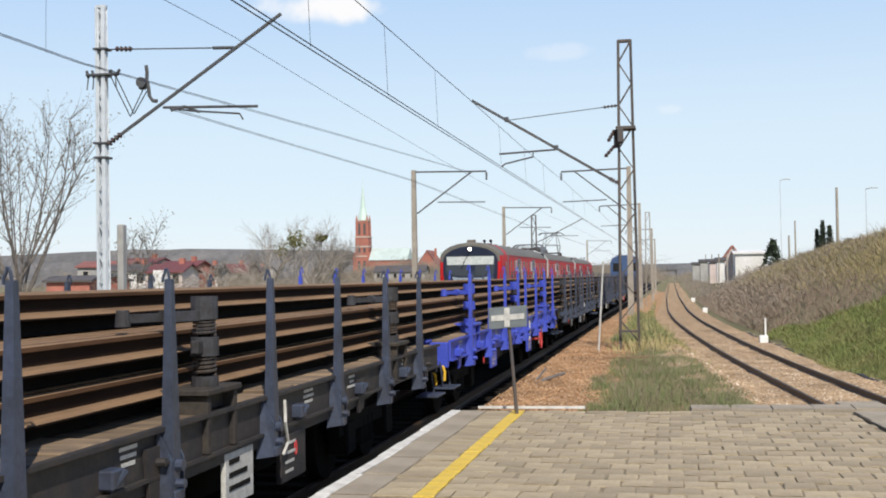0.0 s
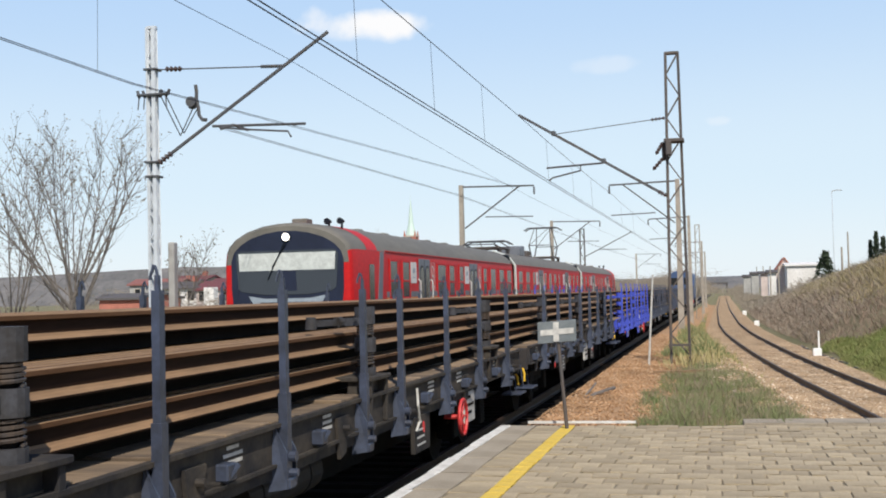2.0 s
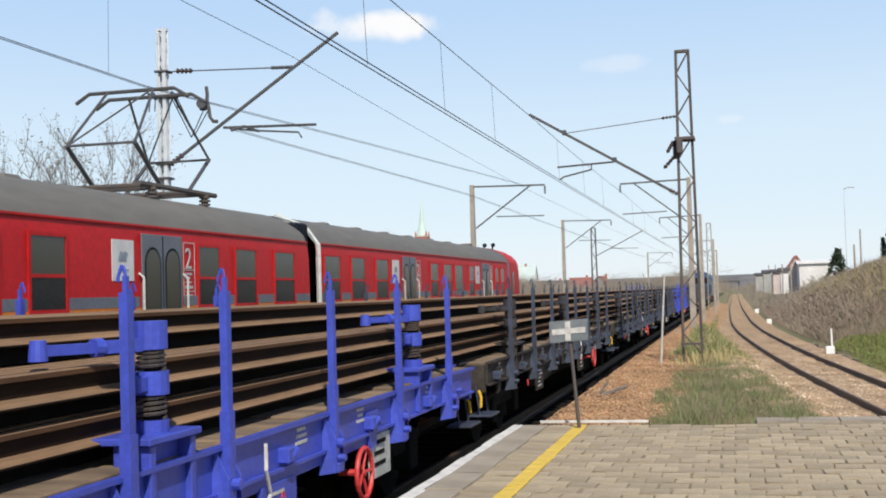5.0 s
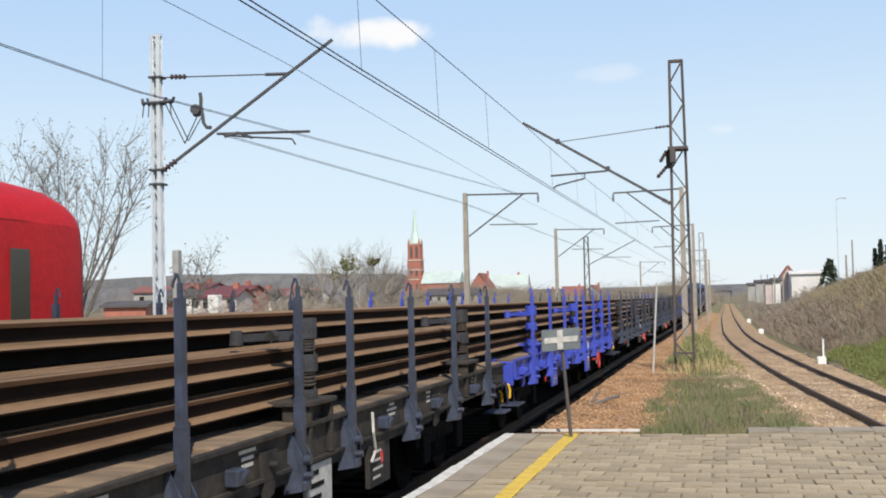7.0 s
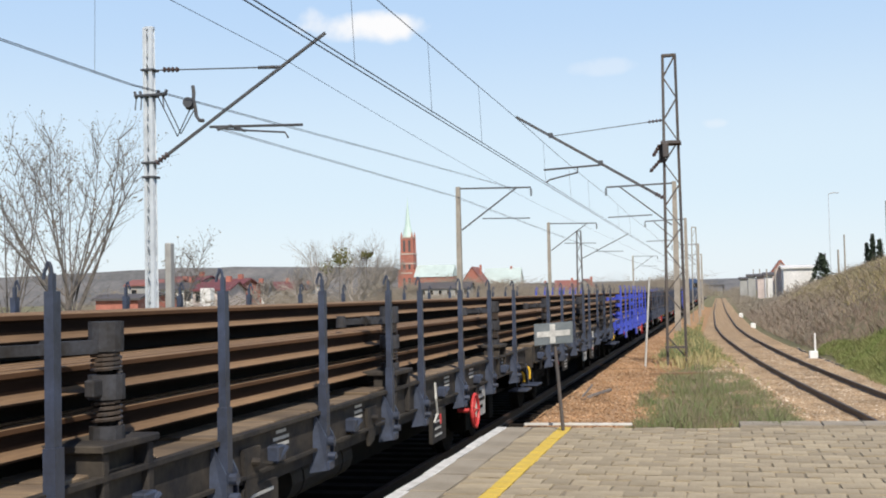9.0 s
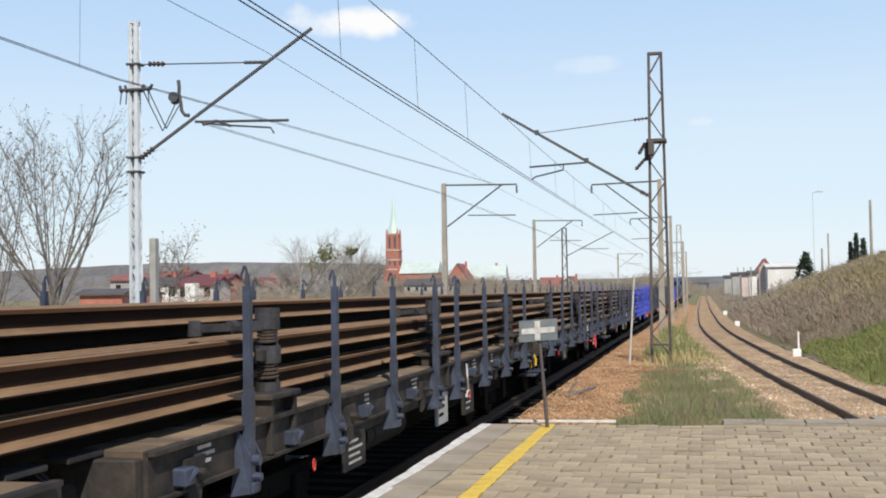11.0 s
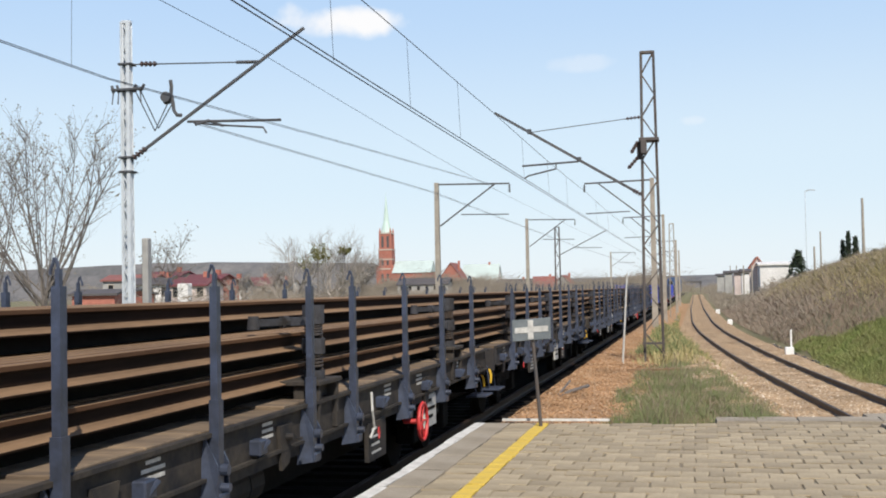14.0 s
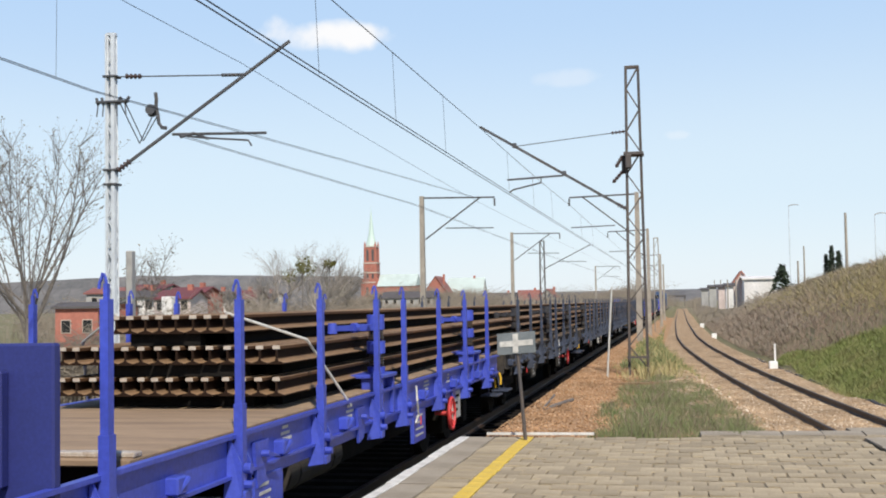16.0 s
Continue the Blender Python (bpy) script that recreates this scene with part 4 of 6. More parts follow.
# ---------- locomotive at the head ----------
loco = thing("locomotive", "dark blue locomotive far ahead at the head of the freight train", "locomotive")
LB = [(-1.45, 0.45), (1.45, 0.45), (1.48, 2.95), (1.30, 3.45), (0.7, 3.75), (-0.7, 3.75), (-1.30, 3.45), (-1.48, 2.95)]
bm = B()
extrude_y(bm, LB, 0.5, 16.0)
body = part("body", bm, M["loco_blue"], loco)
for s in (-1, 1):
    for y in (1.2, 4.2, 7.2, 10.2, 13.2):
        bm = B()
        box(bm, min(s * 1.47, s * 1.5), max(s * 1.47, s * 1.5), y, y + 1.6, 1.7, 2.4, 0.01)
        part("grille", bm, M["emu_grey"], body)
    bm = B()
    box(bm, s * 0.75 - 0.45, s * 0.75 + 0.45, 0.46, 0.52, 2.1, 2.95, 0.01)
    part("cab_window", bm, M["pane_dark"], body)
    bm = B()
    rod(bm, (s * 0.875, 0.5, 0.52), (s * 0.875, 0.0, 0.52), 0.15, n=12)
    part("buffer", bm, M["black"], loco)
bm = B()
box(bm, -1.2, 1.2, 1.5, 15.0, -0.2, 0.45)
part("underframe", bm, M["black"], loco)
for y in (3.0, 13.0):
    for d in (-1.3, 1.3):
        bm = B()
        for s in (-1, 1):
            rod(bm, (s * 0.69, y + d, RAIL_Z + 0.6), (s * 0.83, y + d, RAIL_Z + 0.6), 0.6, n=18)
        part("wheelset", bm, M["black"], loco)
FREIGHT.append((loco, (XF, BOUND + PITCH * 6, 0)))

# ---------- red passenger train ----------
SECTION = [(1.40, 0.50), (1.44, 0.75), (1.44, 1.70), (1.43, 2.45), (1.40, 2.71)]
ROOF = [(1.40, 2.71), (1.34, 2.85), (1.20, 3.00), (0.95, 3.15), (0.60, 3.26), (0.25, 3.31), (0.0, 3.32)]
NOSE = [(-0.36, 0.955, 0.915), (-0.31, 0.982, 0.955), (-0.2, 0.993, 0.98), (0.1, 1.0, 0.995), (0.8, 1.0, 1.0)]


def loft(bm, points, stations, mirror_close=False):
    """Skin of the points through stations (y, width factor, height factor above 2.2 m)."""
    rows = []
    for y, fx, fz in stations:
        rows.append([bm.verts.new((x * fx, y, z if z < 2.2 else 2.2 + (z - 2.2) * fz)) for x, z in points])
    for a, b in zip(rows, rows[1:]):
        for k in range(len(points) - 1):
            bm.faces.new((a[k], a[k + 1], b[k + 1], b[k]))
    return rows


def car_stations(y0, y1, nose0, nose1):
    st = []
    if nose0:
        st += [(y0 + y, fx, fz) for y, fx, fz in NOSE]
    else:
        st.append((y0 + 0.22, 1, 1))
    st.append(((y0 + y1) / 2, 1, 1))
    if nose1:
        st += [(y1 - y, fx, fz) for y, fx, fz in reversed(NOSE)]
    else:
        st.append((y1 - 0.22, 1, 1))
    return st


def emu_window(train, y0, y1, s, z0=1.67, z1=2.5, split=True):
    x = s * 1.437
    w = B()
    c, d = 0.05, 0.018
    for a, b, e, f in ((y0 - c, y1 + c, z1, z1 + c), (y0 - c, y1 + c, z0 - c, z0), (y0 - c, y0, z0, z1), (y1, y1 + c, z0, z1)):
        box(w, min(x, x + s * d), max(x, x + s * d), a, b, e, f)
    fr = part("window", w, M["emu_red"], train)
    mid = z0 + 0.46 * (z1 - z0)
    for a, b in ((z0, mid - 0.02), (mid + 0.02, z1)) if split else ((z0, z1),):
        g = B()
        box(g, min(x, x + s * 0.006), max(x, x + s * 0.006), y0, y1, a, b)
        part("pane", g, M["train_glass"] if b >= z1 - 0.01 else M["pane_dark"], fr)
    if split:
        g = B()
        box(g, min(x, x + s * 0.016), max(x, x + s * 0.016), y0, y1, mid - 0.02, mid + 0.02)
        part("window_bar", g, M["emu_red"], fr)


def emu_door(train, y0, y1, s):
    x = s * 1.437
    bm = B()
    box(bm, min(x, x + s * 0.02), max(x, x + s * 0.02), y0, y1, 0.6, 2.62, 0.004)
    d = part("door", bm, M["emu_grey"], train, "grey folding door")
    mid = (y0 + y1) / 2
    for a, b in ((y0 + 0.10, mid - 0.09), (mid + 0.09, y1 - 0.10)):
        for grow, out, paint in ((0.035, 0.023, "emu_black"), (0.0, 0.027, "train_glass")):
            r, c = (b - a) / 2 + grow, (a + b) / 2
            ring = [(c + r * math.cos(k * math.pi / 8), 2.42 - (b - a) / 2 + r * math.sin(k * math.pi / 8)) for k in range(9)]
            ring += [(c + r * math.cos(k * math.pi / 8), 1.62 + r * math.sin(k * math.pi / 8)) for k in range(8, 17)]
            g = B()
            f = [g.verts.new((x + s * out, yy, zz)) for yy, zz in ring]
            q = [g.verts.new((x, yy, zz)) for yy, zz in ring]
            g.faces.new(f)
            for k in range(len(ring)):
                g.faces.new((f[k], q[k], q[(k + 1) % len(ring)], f[(k + 1) % len(ring)]))
            part("pane" if grow == 0 else "pane_seal", g, M[paint], d)
    g = B()
    box(g, min(x, x + s * 0.024), max(x, x + s * 0.024), mid - 0.012, mid + 0.012, 0.62, 2.6)
    part("door_seal", g, M["emu_black"], d)
    for y in (y0 - 0.06, y1 + 0.06):
        g = B()
        tube(g, [(x, y, 1.2), (x + s * 0.07, y, 1.25), (x + s * 0.07, y, 2.05), (x, y, 2.1)], 0.018, 6)
        part("grab_rail", g, M["label_white"], d, "white grab rail")


def pantograph(train, y, raised):
    p = B()
    z = 3.45
    for x in (-0.62, 0.62):
        for d in (-0.9, 0.9):
            rod(p, (x, y + d, 3.2), (x, y + d, z), 0.06, n=8)
            for k in range(3):
                rod(p, (x, y + d, 3.26 + k * 0.06), (x, y + d, 3.29 + k * 0.06), 0.095, n=10)
        rod(p, (x, y - 1.3, z), (x, y + 1.3, z), 0.045, n=6)
    for d in (-1.0, -0.5, 0.5, 1.0):
        rod(p, (-0.62, y + d, z), (0.62, y + d, z), 0.035, n=6)
    base = part("pantograph", p, M["mast_old"], train, "rusty lowered pantograph frame" if not raised else "raised pantograph touching the contact wire")

    def arm(p0, p1, r):
        g = B()
        rod(g, p0, p1, r, n=6)
        part("pantograph_arm", g, M["steel_dark"], base)

    zk, zt, yk = (4.05, 4.98, 1.25) if raised else (z + 0.1, 3.72, 1.6)
    for s in (-1, 1):
        for x in (-0.55, 0.55):
            arm((x, y + s * 0.45, z), (x, y + s * yk, zk), 0.035)
            arm((x, y + s * yk, zk), (x * 0.7, y + s * 0.33, zt), 0.022)
        arm((-0.55, y + s * yk, zk), (0.55, y + s * yk, zk), 0.02)
        if raised:
            arm((-0.55, y + s * yk, zk), (0.38, y + s * 0.35, zt), 0.014)
    head = B()
    for d in (-0.3, 0.3):
        tube(head, [(-0.95, y + d, zt - 0.14), (-0.72, y + d, zt), (0.72, y + d, zt), (0.95, y + d, zt - 0.14)], 0.03, 6)
    part("collector_head", head, M["steel_dark"], base)


def two_sign(train, y, s):
    """White class number on the red side, with bars for the small print."""
    cu = bpy.data.curves.new("two", "FONT")
    cu.body, cu.size, cu.extrude = "2", 0.42, 0.003
    tmp = bpy.data.objects.new("two", cu)
    scene.collection.objects.link(tmp)
    me = bpy.data.meshes.new_from_object(tmp.evaluated_get(bpy.context.evaluated_depsgraph_get()))
    bpy.data.objects.remove(tmp)
    me.materials.clear()
    me.materials.append(M["label_white"])
    ob = new("class_number", me)
    ob.parent = train
    ob.location = (s * 1.445, y - 0.14, 2.18)
    ob.rotation_euler = (math.pi / 2, 0, math.pi / 2 if s > 0 else -math.pi / 2)
    g = B()
    x = s * 1.438
    for z0, z1, w in ((2.09, 2.12, 0.22), (2.04, 2.06, 0.16), (1.98, 2.00, 0.2), (1.90, 1.94, 0.24), (1.80, 1.815, 0.24), (1.765, 1.78, 0.24), (1.73, 1.745, 0.22)):
        box(g, min(x, x + s * 0.006), max(x, x + s * 0.006), y - 0.14, y - 0.14 + w, z0, z1)
    for e in (-0.185, 0.165):
        box(g, min(x, x + s * 0.005), max(x, x + s * 0.005), y + e, y + e + 0.012, 1.70, 2.55)
    for z in (1.70, 1.855, 2.155, 2.538):
        box(g, min(x, x + s * 0.005), max(x, x + s * 0.005), y - 0.185, y + 0.177, z, z + 0.012)
    part("small_print", g, M["label_white"], train, "illegible white lines")


def build_emu():
    tr = thing("passenger_train", "red three-car electric train with grey doors and roof, passing", "train")
    cars = ((0.0, 19.3, True, False), (19.3, 40.4, False, False), (40.4, 61.6, False, True))
    for y0, y1, n0, n1 in cars:
        st = car_stations(y0, y1, n0, n1)
        for s in (-1, 1):
            bm = B()
            loft(bm, [(s * x, z) for x, z in SECTION], st)
            part("car_side", bm, M["emu_red"], tr, smooth=True)
        bm = B()
        pts = ROOF + [(-x, z) for x, z in ROOF[-2::-1]]
        loft(bm, pts, [q for q in st if (not n0 or q[0] > y0 + 0.75) and (not n1 or q[0] < y1 - 0.75)])
        part("roof", bm, M["emu_roof"], tr, "dusty grey curved roof", smooth=True)
        for nose, ya, sg in ((n0, y0, 1), (n1, y1, -1)):
            if nose:
                bm = B()
                loft(bm, pts, [(ya + sg * a, fx, fz) for a, fx, fz in NOSE])
                part("cab_roof", bm, M["emu_roof"] if sg > 0 else M["emu_red"], tr, smooth=True)
                bm = B()
                loft(bm, [(x * 1.004, z + 0.004) for x, z in pts], [(ya + sg * 0.8, 1, 1), (ya + sg * 1.6, 1, 1)])
                part("roof_band", bm, M["emu_red"], tr, "red band over the cab", smooth=True)
                # end face: red cheeks, grey brow, dark mask with the windscreen
                yf = ya - sg * 0.36
                fx, fz = NOSE[0][1:]
                half = [(x * fx, zz if zz < 2.2 else 2.2 + (zz - 2.2) * fz) for x, zz in SECTION + ROOF[1:]]
                low, high = [q for q in half if q[1] < 2.5], [q for q in half if q[1] > 2.4]

                def plate_of(pts, y_out, y_in):
                    """An upright plate across the front, with thickness."""
                    g = B()
                    f = [g.verts.new((x, y_out, zz)) for x, zz in pts]
                    r = [g.verts.new((x, y_in, zz)) for x, zz in pts]
                    g.faces.new(f)
                    g.faces.new(r[::-1])
                    for k in range(len(pts)):
                        g.faces.new((f[k], r[k], r[(k + 1) % len(pts)], f[(k + 1) % len(pts)]))
                    return g

                face = part("cab_front", plate_of(low + [(-x, zz) for x, zz in low[::-1]], yf, yf + sg * 0.04), M["emu_red"], tr, "red cab front")
                part("cab_brow", plate_of(high + [(-x, zz) for x, zz in high[-2::-1]], yf - sg * 0.002, yf + sg * 0.04), M["emu_roof"] if sg > 0 else M["emu_red"], tr, "dusty grey brow over the cab")
                m_half = [(1.17, 1.15), (1.25, 1.9), (1.25, 2.5), (1.19, 2.68), (1.05, 2.83), (0.82, 2.97), (0.5, 3.07), (0.2, 3.115), (0.0, 3.12)]
                mask = part("front_mask", plate_of(m_half + [(-x, zz) for x, zz in m_half[-2::-1]], yf - sg * 0.02, yf + sg * 0.01), M["mask_blue"], face, "dark blue-black mask")
                w_half = [(0.5, 1.78), (1.0, 1.85), (1.09, 1.92), (1.14, 2.62), (1.07, 2.71)]
                part("windscreen", plate_of(w_half + [(-x, zz) for x, zz in w_half[::-1]], yf - sg * 0.032, yf), M["cab_glass"], face)
                # pale panel laid over the upper windscreen
                part("sun_blind", plate_of([(1.06, 2.29), (1.08, 2.66), (-1.08, 2.66), (-1.06, 2.29)], yf - sg * 0.036, yf - sg * 0.033), M["cab_pale"], face, "pale upper part of the windscreen")
                part("seat_back", plate_of([(-0.1, 1.86), (0.22, 1.86), (0.2, 2.28), (-0.1, 2.28)], yf - sg * 0.035, yf - sg * 0.033), M["mask_blue"], face)
                part("front_panel", plate_of([(0.72, 1.52), (0.86, 1.76), (0.5, 1.70), (-0.5, 1.70), (-0.86, 1.76), (-0.72, 1.52)], yf - sg * 0.03, yf), M["panel_grey"], face)
                part("panel_vent", plate_of([(0.58, 1.50), (0.6, 1.62), (-0.6, 1.62), (-0.58, 1.50)], yf - sg * 0.034, yf - sg * 0.02), M["emu_black"], face)
                for x0, x1 in ((0.0, -0.32), (-0.05, -0.42)):
                    g = B()
                    rod(g, (x0, yf - sg * 0.055, 2.86), (x1, yf - sg * 0.055, 2.36 if x1 > -0.4 else 2.1), 0.011, n=5)
                    part("wiper", g, M["emu_black"], face)
                g = B()
                rod(g, (0, yf + sg * 0.1, 2.99), (0, yf - sg * 0.06, 2.99), 0.10, n=14)
                lamp = part("headlamp_housing", g, M["emu_black"], face)
                g = B()
                rod(g, (0, yf - sg * 0.06, 2.99), (0, yf - sg * 0.075, 2.99), 0.08, n=14)
                part("headlamp", g, M["lamp_glow"], lamp, "lit round headlamp")
                for s in (-1, 1):
                    g = B()
                    x = s * 1.437
                    lo, hi = sorted((ya + sg * 0.85, ya + sg * 1.22))
                    box(g, min(x, x + s * 0.01), max(x, x + s * 0.01), lo, hi, 1.62, 2.4, 0.003)
                    part("cab_window", g, M["train_glass"], tr)
                    # slanting grey stripe behind the cab
                    g = B()
                    v = [(ya + sg * 2.05, 2.70), (ya + sg * 1.75, 2.70), (ya + sg * 1.45, 1.55), (ya + sg * 1.8, 1.55)]
                    q0 = [g.verts.new((s * 1.439 - s * (0.02 if z > 2.6 else 0.0), y, z)) for y, z in v]
                    q1 = [g.verts.new((s * 1.450 - s * (0.02 if z > 2.6 else 0.0), y, z)) for y, z in v]
                    g.faces.new(q1)
                    for k in range(4):
                        g.faces.new((q0[k], q0[(k + 1) % 4], q1[(k + 1) % 4], q1[k]))
                    part("grey_stripe", g, M["emu_grey"], tr)
                # horns and aerial
                g = B()
                for x in (0.45, 0.75):
                    rod(g, (x, ya + sg * 1.2, 3.38), (x, ya + sg * 0.95, 3.38), 0.035, 0.075, n=10)
                    rod(g, (x, ya + sg * 1.1, 3.1), (x, ya + sg * 1.1, 3.38), 0.03, n=6)
                part("horn", g, M["emu_black"], tr)
                g = B()
                box(g, -0.35, 0.0, min(ya + sg * 0.9, ya + sg * 1.3), max(ya + sg * 0.9, ya + sg * 1.3), 3.25, 3.46, 0.02)
                part("roof_box", g, M["emu_roof"], tr)
    windows = [(2.5, 3.15), (3.6, 4.25), (7.2, 8.2), (8.6, 9.3), (9.91, 10.56), (13.48, 14.09), (16.26, 17.25), (17.75, 18.71),
               (20.28, 21.26), (21.99, 23.0), (23.7, 24.41), (27.0, 27.65), (29.9, 30.8), (31.4, 32.1), (35.6, 36.3), (36.9, 37.7), (38.5, 39.4),
               (41.0, 41.9), (42.6, 43.5), (44.3, 45.2), (49.0, 49.8), (50.4, 51.3), (53.5, 54.2), (57.4, 57.95), (58.3, 58.9)]
    for s in (-1, 1):
        for a, b in windows:
            emu_window(tr, a, b, s)
        for a in (14.69, 28.3, 51.7):
            emu_window(tr, a, a + 0.98, s, split=False)
        for a in (5.15, 11.35, 25.34, 33.9, 46.4, 55.3):
            emu_door(tr, a, a + 1.15, s)
        for y in (6.75, 13.0, 26.9, 35.35, 47.9, 56.73):
            two_sign(tr, y - 0.05 if y < 50 else y, s)
        for y in (4.42, 10.75, 24.65, 33.2, 45.6, 54.45):
            g = B()
            x = s * 1.438
            box(g, min(x, x + s * 0.008), max(x, x + s * 0.008), y - 0.05, y + 0.50, 2.0, 2.52, 0.002)
            po = part("poster", g, M["render_white"], tr, "white poster with a faded emblem")
            g = B()
            x += s * 0.009
            for q in (0.15, 0.25):
                v = [g.verts.new((x + s * 0.003, y + q + e, z)) for e, z in ((-0.06, 2.26), (0.04, 2.24), (0.09, 2.35), (0.0, 2.38))]
                g.faces.new(v)
            box(g, min(x, x + s * 0.003), max(x, x + s * 0.003), y + 0.08, y + 0.36, 2.13, 2.15)
            part("emblem", g, M["panel_grey"], po, "faded grey-green emblem")
        for y0, y1, n0, n1 in cars:
            lo, hi = y0 + (2.2 if n0 else 0.25), y1 - (2.2 if n1 else 0.25)
            spans, k = [], lo
            for a, b in sorted(windows + [(q, q + 1.15) for q in (5.15, 11.35, 25.34, 33.9, 46.4, 55.3)]):
                if lo < a < hi:
                    spans.append((k, a - 0.06))
                    k = b + 0.06
            spans.append((k, hi))
            x = s * 1.437
            for a, b in spans:
                if b - a > 0.05:
                    g = B()
                    box(g, min(x, x + s * 0.008), max(x, x + s * 0.008), a, b, 1.665, 1.80)
                    part("grey_band", g, M["emu_grey"], tr)
            g = B()
            box(g, min(x, x + s * 0.006), max(x, x + s * 0.006), lo, hi, 1.60, 1.66)
            part("orange_stripe", g, M["emu_orange"], tr)
            g = B()
            bar(g, (s * 1.415, lo, 2.725), (s * 1.415, hi, 2.725), 0.022, 0.028)
            part("gutter", g, M["emu_red"], tr)
    for y in (19.3, 40.4):
        g = B()
        box(g, -1.25, 1.25, y - 0.3, y + 0.3, 0.7, 3.1, 0.05)
        part("gangway", g, M["emu_black"], tr)
        for s in (-1, 1):
            g = B()
            tube(g, [(s * 1.44, y + 0.28, 0.8), (s * 1.44, y + 0.28, 2.7), (s * 1.2, y + 0.28, 3.02), (s * 0.6, y + 0.28, 3.28)], 0.05, 6)
            part("corner_post", g, M["cab_pale"], tr)
    for y0, y1, n0, n1 in cars:
        g = B()
        box(g, -1.3, 1.3, y0 + 1.0, y1 - 1.0, 0.05, 0.6)
        part("underframe", g, M["black"], tr)
        for y in (y0 + 3.2, y1 - 3.2):
            g = B()
            for d in (-1.25, 1.25):
                for s in (-1, 1):
                    rod(g, (s * 0.69, y + d, RAIL_Z + 0.5), (s * 0.82, y + d, RAIL_Z + 0.5), 0.5, n=16)
            for s in (-1, 1):
                bar(g, (s * 1.0, y - 1.6, RAIL_Z + 0.5), (s * 1.0, y + 1.6, RAIL_Z + 0.5), 0.15, 0.25)
            part("bogie", g, M["black"], tr)
        k = y0 + 4.0
        while k < y1 - 2.5:
            if abs(k - 21.6) > 2.3 and abs(k - 36.7) > 2.3 and abs(k - 26.8) > 1.5:
                g = B()
                box(g, -0.05, 0.25, k, k + 0.42, 3.2, 3.37, 0.04)
                part("roof_vent", g, M["emu_roof"], tr)
            k += 2.35
    pantograph(tr, 21.8, False)
    pantograph(tr, 36.7, True)
    g = B()
    box(g, -0.5, 0.5, 26.3, 27.1, 3.28, 3.62, 0.03)
    box(g, -0.2, 0.5, 27.1, 27.6, 3.28, 3.72, 0.03)
    part("roof_box", g, M["emu_grey"], tr)
    g = B()
    box(g, -0.48, 0.48, 28.45, 29.55, 3.24, 3.32, 0.01)
    bank = part("resistor_bank", g, M["mast_old"], tr)
    for k in range(6):
        g = B()
        box(g, -0.45, 0.45, 28.5 + k * 0.18, 28.6 + k * 0.18, 3.32, 3.55, 0.01)
        part("resistor", g, M["mast_old"], bank)
    return tr


PASSENGER.append((build_emu(), (XE, 53.1, 0)))

# ---------- masts and overhead line ----------
def lattice_mast(name, label, x, y, z0, z1, w0, w1, paint, pitch, deep=1.0, leg=0.055):
    m = thing(name, label, "catenary mast", "masts along the railway", at=(x, y, 0))
    for i in (-1, 1):
        for j in (-1, 1):
            bm = B()
            a, b = Vector((i * w0 / 2, j * deep * w0 / 2, z0)), Vector((i * w1 / 2, j * deep * w1 / 2, z1))
            bar(bm, a, b, leg, leg)
            part("leg", bm, paint, m)
    n = int((z1 - z0) / pitch)
    for k in range(n):
        f0, f1 = k / n, (k + 1) / n
        wa, wb = w0 + (w1 - w0) * f0, w0 + (w1 - w0) * f1
        za, zb = z0 + (z1 - z0) * f0, z0 + (z1 - z0) * f1
        bm = B()
        sg = 1 if k % 2 else -1
        for j in (-1, 1):
            bar(bm, (sg * wa / 2, j * deep * wa / 2, za), (-sg * wb / 2, j * deep * wb / 2, zb), 0.026, 0.026)
            bar(bm, (j * wa / 2, sg * deep * wa / 2, za), (j * wb / 2, -sg * deep * wb / 2, zb), 0.026, 0.026)
        part("bracing", bm, paint, m)
    bm = B()
    for i, j in ((0, 1), (0, -1), (1, 0), (-1, 0)):
        a = Vector((i * w1 / 2 - j * w1 / 2, deep * (j * w1 / 2 - i * w1 / 2), z1))
        b = Vector((i * w1 / 2 + j * w1 / 2, deep * (j * w1 / 2 + i * w1 / 2), z1))
        bar(bm, a, b, 0.06, 0.06)
    part("top_frame", bm, paint, m)
    bm = B()
    box(bm, -w0 * 0.9, w0 * 0.9, -w0 * 0.9, w0 * 0.9, z0 - 0.4, z0 + 0.12, 0.03)
    part("footing", bm, M["concrete"], m)
    return m


def insulator(parent, a, b, r=0.06, n=4):
    a, b = Vector(a), Vector(b)
    bm = B()
    rod(bm, a, b, r * 0.4, n=8)
    for k in range(n):
        p = a.lerp(b, (k + 0.5) / n)
        d = (b - a).normalized() * 0.018
        rod(bm, p - d, p + d, r, r * 0.8, n=10)
    part("insulator", bm, M["insulator"], parent)


mast_r = lattice_mast("lattice_mast", "old dark lattice steel mast with rusty patches beside the bank", -1.03, 29.4, -0.45, 7.48, 0.46, 0.30, M["mast_old"], 0.5, 0.35, 0.05)
bm = B()
bar(bm, (-0.3, 0, 4.03), (-3.82, 0, 6.17), 0.065, 0.065)
part("cantilever", bm, M["steel_dark"], mast_r)
insulator(mast_r, (-0.16, 0, 3.95), (-0.42, 0, 4.1))
bm = B()
rod(bm, (-0.16, 0, 5.9), (-2.92, 0, 5.64), 0.010, n=6)
part("tie_rod", bm, M["steel_dark"], mast_r)
insulator(mast_r, (-0.2, 0, 5.895), (-0.55, 0, 5.865), 0.045)
bm = B()
